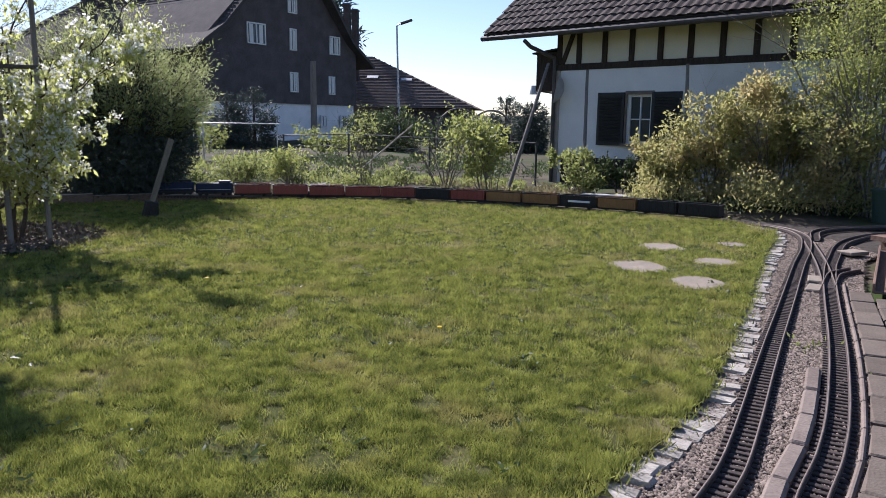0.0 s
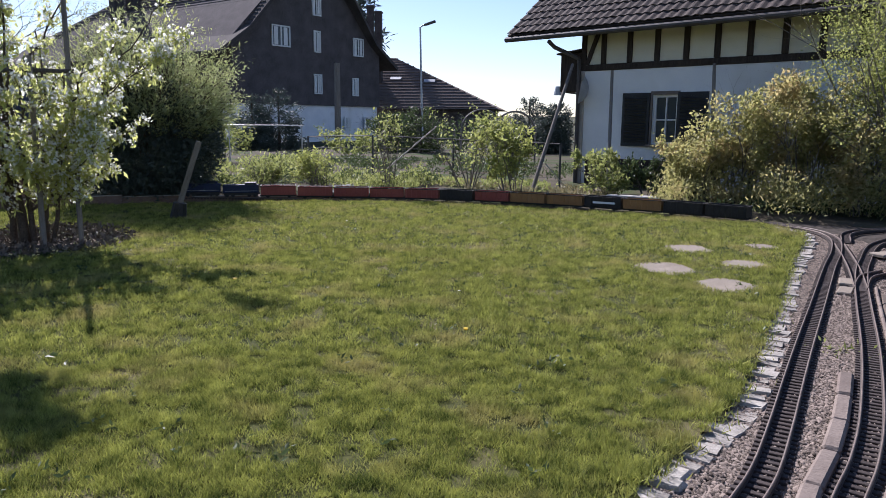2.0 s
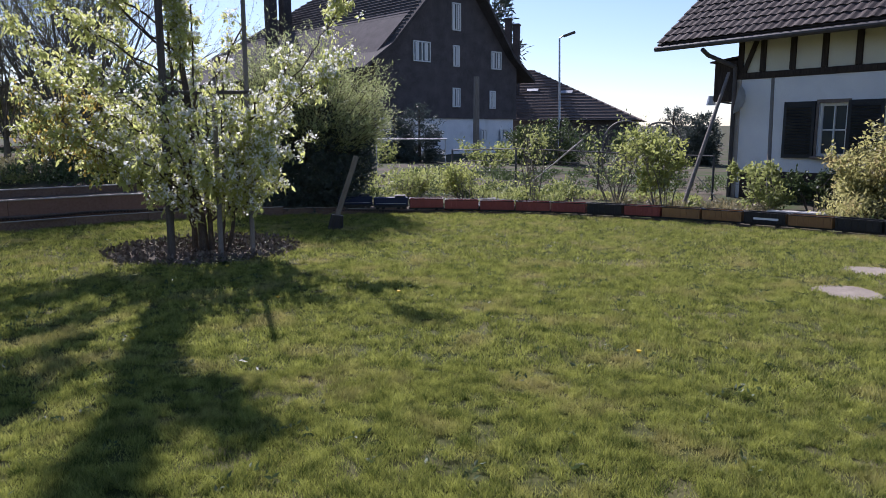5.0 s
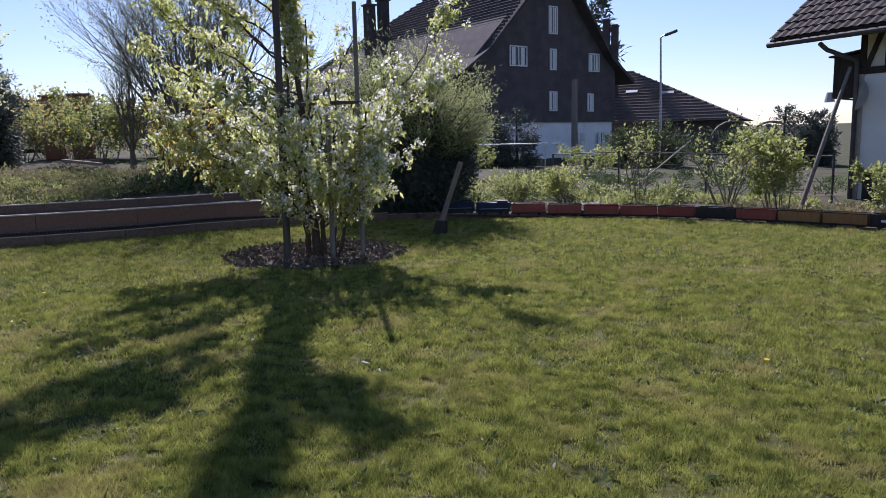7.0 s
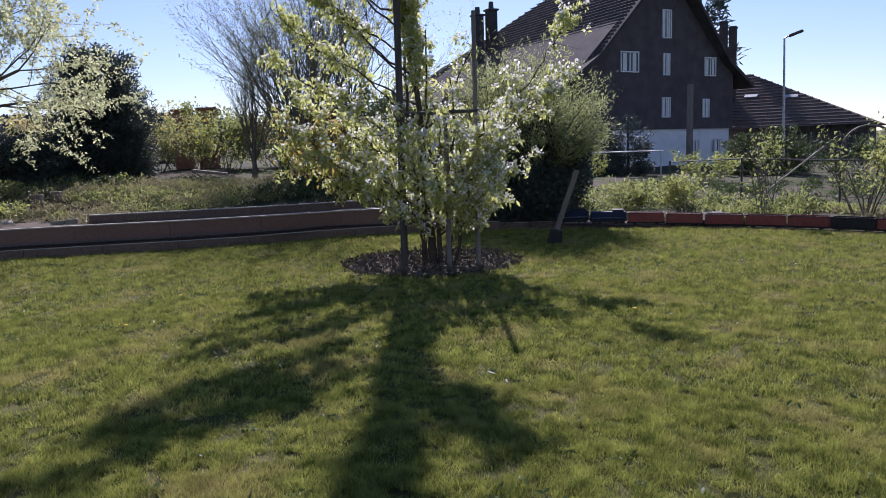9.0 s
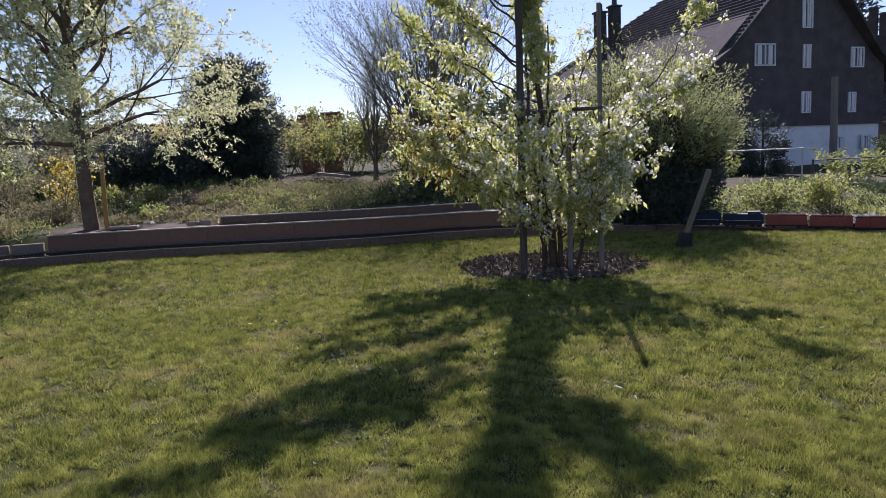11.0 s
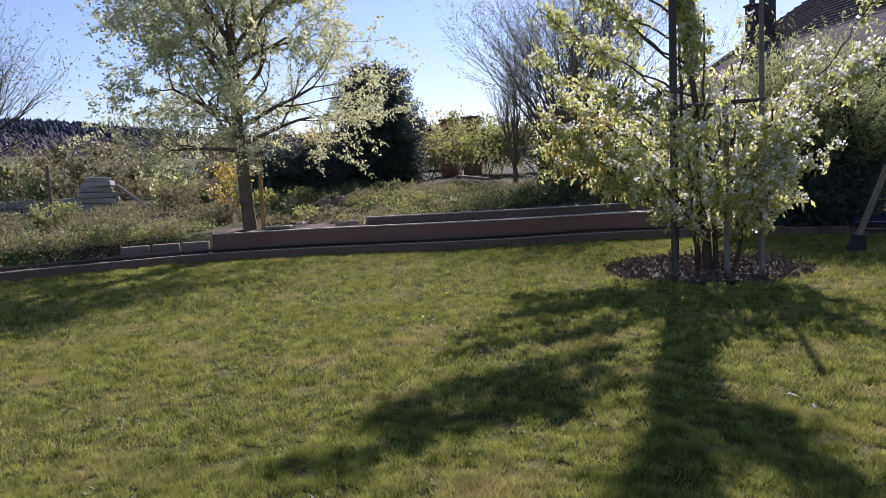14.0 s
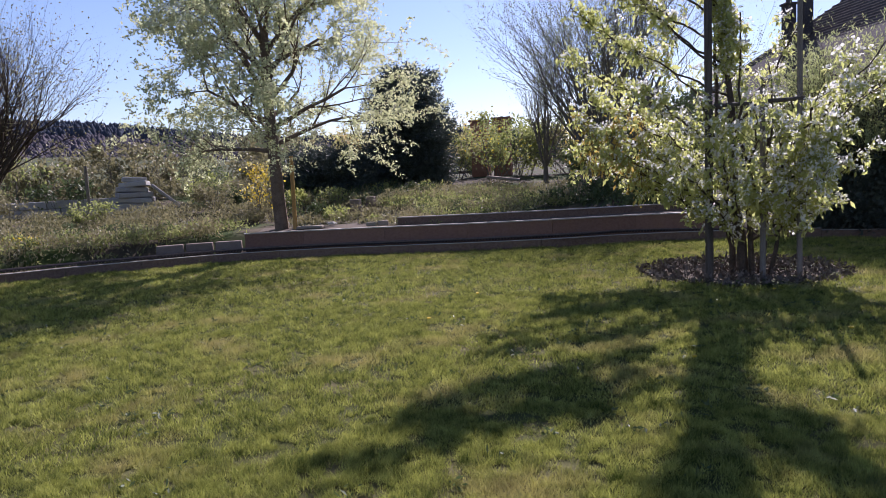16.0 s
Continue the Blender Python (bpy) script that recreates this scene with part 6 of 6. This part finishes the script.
for k in range(18):
    t = (k + 0.5) / 18
    xr = 6.0 + (-3.2 - 6.0) * t
    part("tile_course", box((xr + 5.2, 0.1, 0.06), ((xr - 5.2) / 2, -1.2 + 6.2 * t, 2.7 + 4.3 * t + 0.03), (34, 0, 0)), M_tile2, br)
for x, y, h in ((-4.54, 1.8, 10.8), (-3.92, 1.95, 10.35)):
    c_ = part("chimney", box((0.5, 0.5, h - 3.0), (x, y, (h + 3.0) / 2), None, 0.03), M_darkroof, barn, "tall narrow chimney")
    part("cowl", box((0.62, 0.62, 0.12), (x, y, h - 0.1), None, 0.03), M_zinc, c_)
for x, t in ((-2.6, 0.55), (0.2, 0.5)):
    part("skylight", box((0.9, 0.35, 0.1), (x, -1.2 + 6.2 * t, 2.7 + 4.3 * t + 0.08), (34.7, 0, 0)), M_galv, br, "pale skylight")


# ---------------------------------------------------------------- street lamp, fence, garden frames
sl_ = empty("street_lamp", pose(-4.0, 44.7, -0.1), "tall grey street lamp with a flat head", "street lamp")
part("pole", rod((0, 0, 0), (-0.15, 0, 7.2), 0.08, 0.05, 10), M_galv, sl_)
part("arm", rod((-0.15, 0, 7.2), (0.1, 0, 7.35), 0.04), M_galv, sl_)
part("head", box((0.75, 0.25, 0.14), (0.42, 0, 7.42), (0, -18, 0), 0.04), M_zinc, sl_, "flat dark lamp head")
up = obj("utility_pole", rod((0, 0, -0.2), (0, 0, 4.2), 0.17, 0.14, 10), M_greywood)
up.matrix_basis = pose(-7.4, 36.2, gz(-7.4, 36.2))
tagged(up, "thick grey wooden pole in front of the farmhouse", "pole")

fence = empty("wire_fence", pose(0, 0, 0), "dark metal post and wire fence behind the shrubs", "fence")
fp = [(-4.3, 18.4), (-2.6, 18.2), (-0.55, 17.9), (0.9, 17.6), (2.0, 17.2)]
for x, y in fp:
    part("post", rod((x, y, gz(x, y) - 0.05), (x, y, gz(x, y) + 1.02), 0.025), M_wire, fence)
for i in range(len(fp) - 1):
    for h in (1.0, 0.72, 0.45, 0.2):
        part("wire", rod((*fp[i], gz(*fp[i]) + h), (*fp[i + 1], gz(*fp[i + 1]) + h), 0.016 if h == 1.0 else 0.005, sides=5), M_wire, fence)
lf_ = empty("laundry_frame", pose(-5.95, 20.1, gz(-5.95, 20.1), 0, 0, 10), "pale metal laundry frame in the neighbouring garden", "laundry frame")
for x in (-1.0, 1.0):
    part("post", rod((x, 0, 0), (x, 0, 1.25), 0.018), M_galv, lf_)
part("bar", rod((-1.05, 0, 1.25), (1.05, 0, 1.25), 0.016), M_galv, lf_)
for x, y in [(0.0, 26.0), (1.15, 26.1)]:
    h = empty("hoop_arch", pose(x, y, gz(x, y), 0, 0, 10), "rounded metal garden arch", "garden arch", "garden arches")
    hb = bmesh.new()
    prev = (-0.75, 0, 0)
    pts = [(-0.75, 0, 1.1)] + [(-0.75 * math.cos(t), 0, 1.1 + 0.75 * math.sin(t)) for t in np.linspace(0.15, math.pi - 0.15, 12)] + [(0.75, 0, 1.1), (0.75, 0, 0)]
    for q in pts:
        rod(prev, q, 0.035, 0.035, 6, hb)
        prev = q
    part("hoop", hb, M_wire, h)
sk = obj("support_stick", rod((0, 0, 0), (1.5, 0.3, 1.3), 0.015), M_capwood)
sk.matrix_basis = pose(-2.3, 15.6, gz(-2.3, 15.6))
tagged(sk, "slanting pale stick among the shrubs", "stick")
tarp = bmesh.new()
bmesh.ops.create_grid(tarp, x_segments=14, y_segments=8, size=0.5)
for v_ in tarp.verts:
    v_.co.z = 0.12 * max(0, 1 - (v_.co.x ** 2 + v_.co.y ** 2) * 4) + random.uniform(0, 0.03)
bmesh.ops.solidify(tarp, geom=tarp.faces[:], thickness=0.01)
tp_ = obj("grey_tarp", tarp, M_block)
tp_.matrix_basis = pose(-2.6, 14.75, gz(-2.6, 14.75) + 0.02, 0, 0, 10)
tagged(tp_, "crumpled grey tarpaulin lying behind the railway", "tarpaulin")

# trees and shrubs in front of the farmhouse
conifer(-9.9, 34.5, 2.9, 2.4, "rounded dark evergreen in front of the farmhouse", 5, n=9000, size=0.15)
conifer(-11.3, 34.8, 2.7, 1.9, "rounded dark evergreen in front of the farmhouse", 6, n=8000, size=0.15)
conifer(-13.3, 32.0, 1.7, 1.3, "small dark evergreen in the neighbouring garden", 7, n=5000, size=0.14)
conifer(3.4, 36.0, 2.7, 1.7, "dark evergreen beside the house", 8, n=12000, size=0.15)
conifer(2.2, 38.0, 2.9, 2.2, "dark evergreen beyond the garden arches", 9, n=9000, size=0.15)
conifer(-2.9, 33.0, 2.2, 1.9, "grey green conifer in the neighbouring garden", 10, leaf=L_deep, n=7000, size=0.13)
conifer(-4.6, 34.0, 1.9, 1.8, "grey green shrub conifer by the barn", 11, leaf=L_deep, n=6000, size=0.13)
conifer(-14.5, 75.0, 21.0, 7.0, "tall conifer behind the farmhouse", 12, n=5000, size=0.8)
bush(-0.6, 29.0, 1.6, 3.0, L_deep, 1500, 0.14, "dark hedge shrub in the neighbouring garden", seed=60)
bush(-4.8, 27.0, 1.2, 2.4, L_fresh, 1200, 0.13, "green shrub in the neighbouring garden", seed=61)
bush(-9.0, 24.0, 1.3, 2.6, L_fresh, 1500, 0.12, "green shrub beside the laundry frame", seed=62)
thicket(-6.5, 17.5, 4.5, 3.0, 0.6, L_fresh, 3200, 0.11, "green herbs beside the juniper", 30)
thicket(-2.0, 22, 10, 7, 0.3, L_deep, 7000, 0.11, "rough grass in the neighbouring garden", 31)

# hedgerow behind the terrace
for i, (x, y, h, w, lf__) in enumerate([(-24, 6.5, 1.7, 3.6, L_scrub), (-23, 3.5, 1.2, 3.2, L_scrub), (-27, 8, 2.1, 4, L_scrub), (-26, 12, 2.4, 4, L_scrub), (-30, 5, 1.9, 4, L_scrub), (-23.5, 10.5, 1.8, 3.2, L_scrub), (-22.5, 13.8, 1.9, 3.0, L_bush), (-18.8, 17.6, 1.9, 3.2, L_fresh), (-16.8, 19.5, 2.2, 3.4, L_bush),
                                    (-14.2, 19.8, 2.4, 3.2, L_deep), (-11.6, 19.5, 2.4, 3.0, L_fresh), (-9.6, 18.2, 1.8, 2.6, L_deep), (-23, 19.5, 1.6, 3.0, L_fresh), (-21.5, 19.6, 2.1, 3.5, L_deep), (-24.5, 20.5, 2.3, 4.0, L_scrub), (-19.6, 21.5, 2.4, 4.0, L_deep), (-28, 17, 2.3, 4.6, L_scrub), (-26, 1.5, 1.5, 3.0, L_scrub)]):
    bush(x, y, h, w, lf__, 2400, 0.13, "loose shrub of the hedgerow behind the terrace", seed=80 + i, stems=12, group="hedgerow behind the terrace")
# ---------------------------------------------------------------- paving and the many small pieces
pav = empty("paving", pose(0, 0, -0.056), "worn concrete paving stones beside the tracks", "paving", kind="structure")
pavers = []
for k in range(3):
    paver = box((0.405 - 0.01 * k, 0.188, 0.07), (0, 0, 0.02), None, 0.009)
    for q in paver.verts:
        q.co += Vector((random.uniform(-1, 1), random.uniform(-1, 1), 0)) * 0.006
    pme = bpy.data.meshes.new("paving_stone")
    paver.to_mesh(pme)
    paver.free()
    pme.materials.append(M_paver)
    pavers.append(pme)
edge2 = spline(T2[:9], 0.1)
arc = np.concatenate([[0], np.cumsum(np.linalg.norm(np.diff(edge2[:, :2], axis=0), axis=1))])
dir2, side2 = frames(edge2)
for row in range(8):
    for i in range(int((arc[-1] - 0.9) / 0.42)):
        s_ = 0.3 + 0.42 * i + (0.21 if row % 2 else 0)
        p_ = [np.interp(s_, arc, edge2[:, j] + side2[:, j] * (0.243 + 0.197 * row)) for j in (0, 1)]
        yaw = math.degrees(math.atan2(np.interp(s_, arc, dir2[:, 1]), np.interp(s_, arc, dir2[:, 0])))
        if p_[1] > 8.0 or (6.5 < p_[1] and row < 2):
            continue
        placed("paving_stone", random.choice(pavers), pose(p_[0], p_[1], random.uniform(-0.005, 0.005), random.uniform(-0.7, 0.7), random.uniform(-0.7, 0.7), yaw + random.uniform(-0.8, 0.8)), pav)

for m in near:
    placed("roof_tile", tile_me, m, roof)

for t_, d_, (s0, s1) in late_sleepers:
    dd_, _ = frames(d_)
    rest_v, rest_f, c_ = [], [], 0
    sv = np.empty(len(sleeper_mesh.vertices) * 3, np.float32)
    sleeper_mesh.vertices.foreach_get("co", sv)
    sv = sv.reshape(-1, 3)
    tri = np.array([list(l.vertices) for l in sleeper_mesh.polygons if len(l.vertices) == 4])
    for i, p in enumerate(d_):
        yaw = math.atan2(dd_[i][1], dd_[i][0]) - math.pi / 2
        m = Matrix.Translation((p[0], p[1], p[2] + 0.005)) @ Euler((0, 0, yaw)).to_matrix().to_4x4()
        if s0 <= i * 0.056 < s1:
            placed("sleeper", sleeper_mesh, m, t_)
        else:
            mm = np.array(m)
            rest_v.append(sv @ mm[:3, :3].T + mm[:3, 3])
            rest_f.append(tri + c_)
            c_ += len(sv)
    if rest_v:
        tagged(np_mesh("sleepers", np.concatenate(rest_v), np.concatenate(rest_f), M_sleeper, t_), kind="stuff")
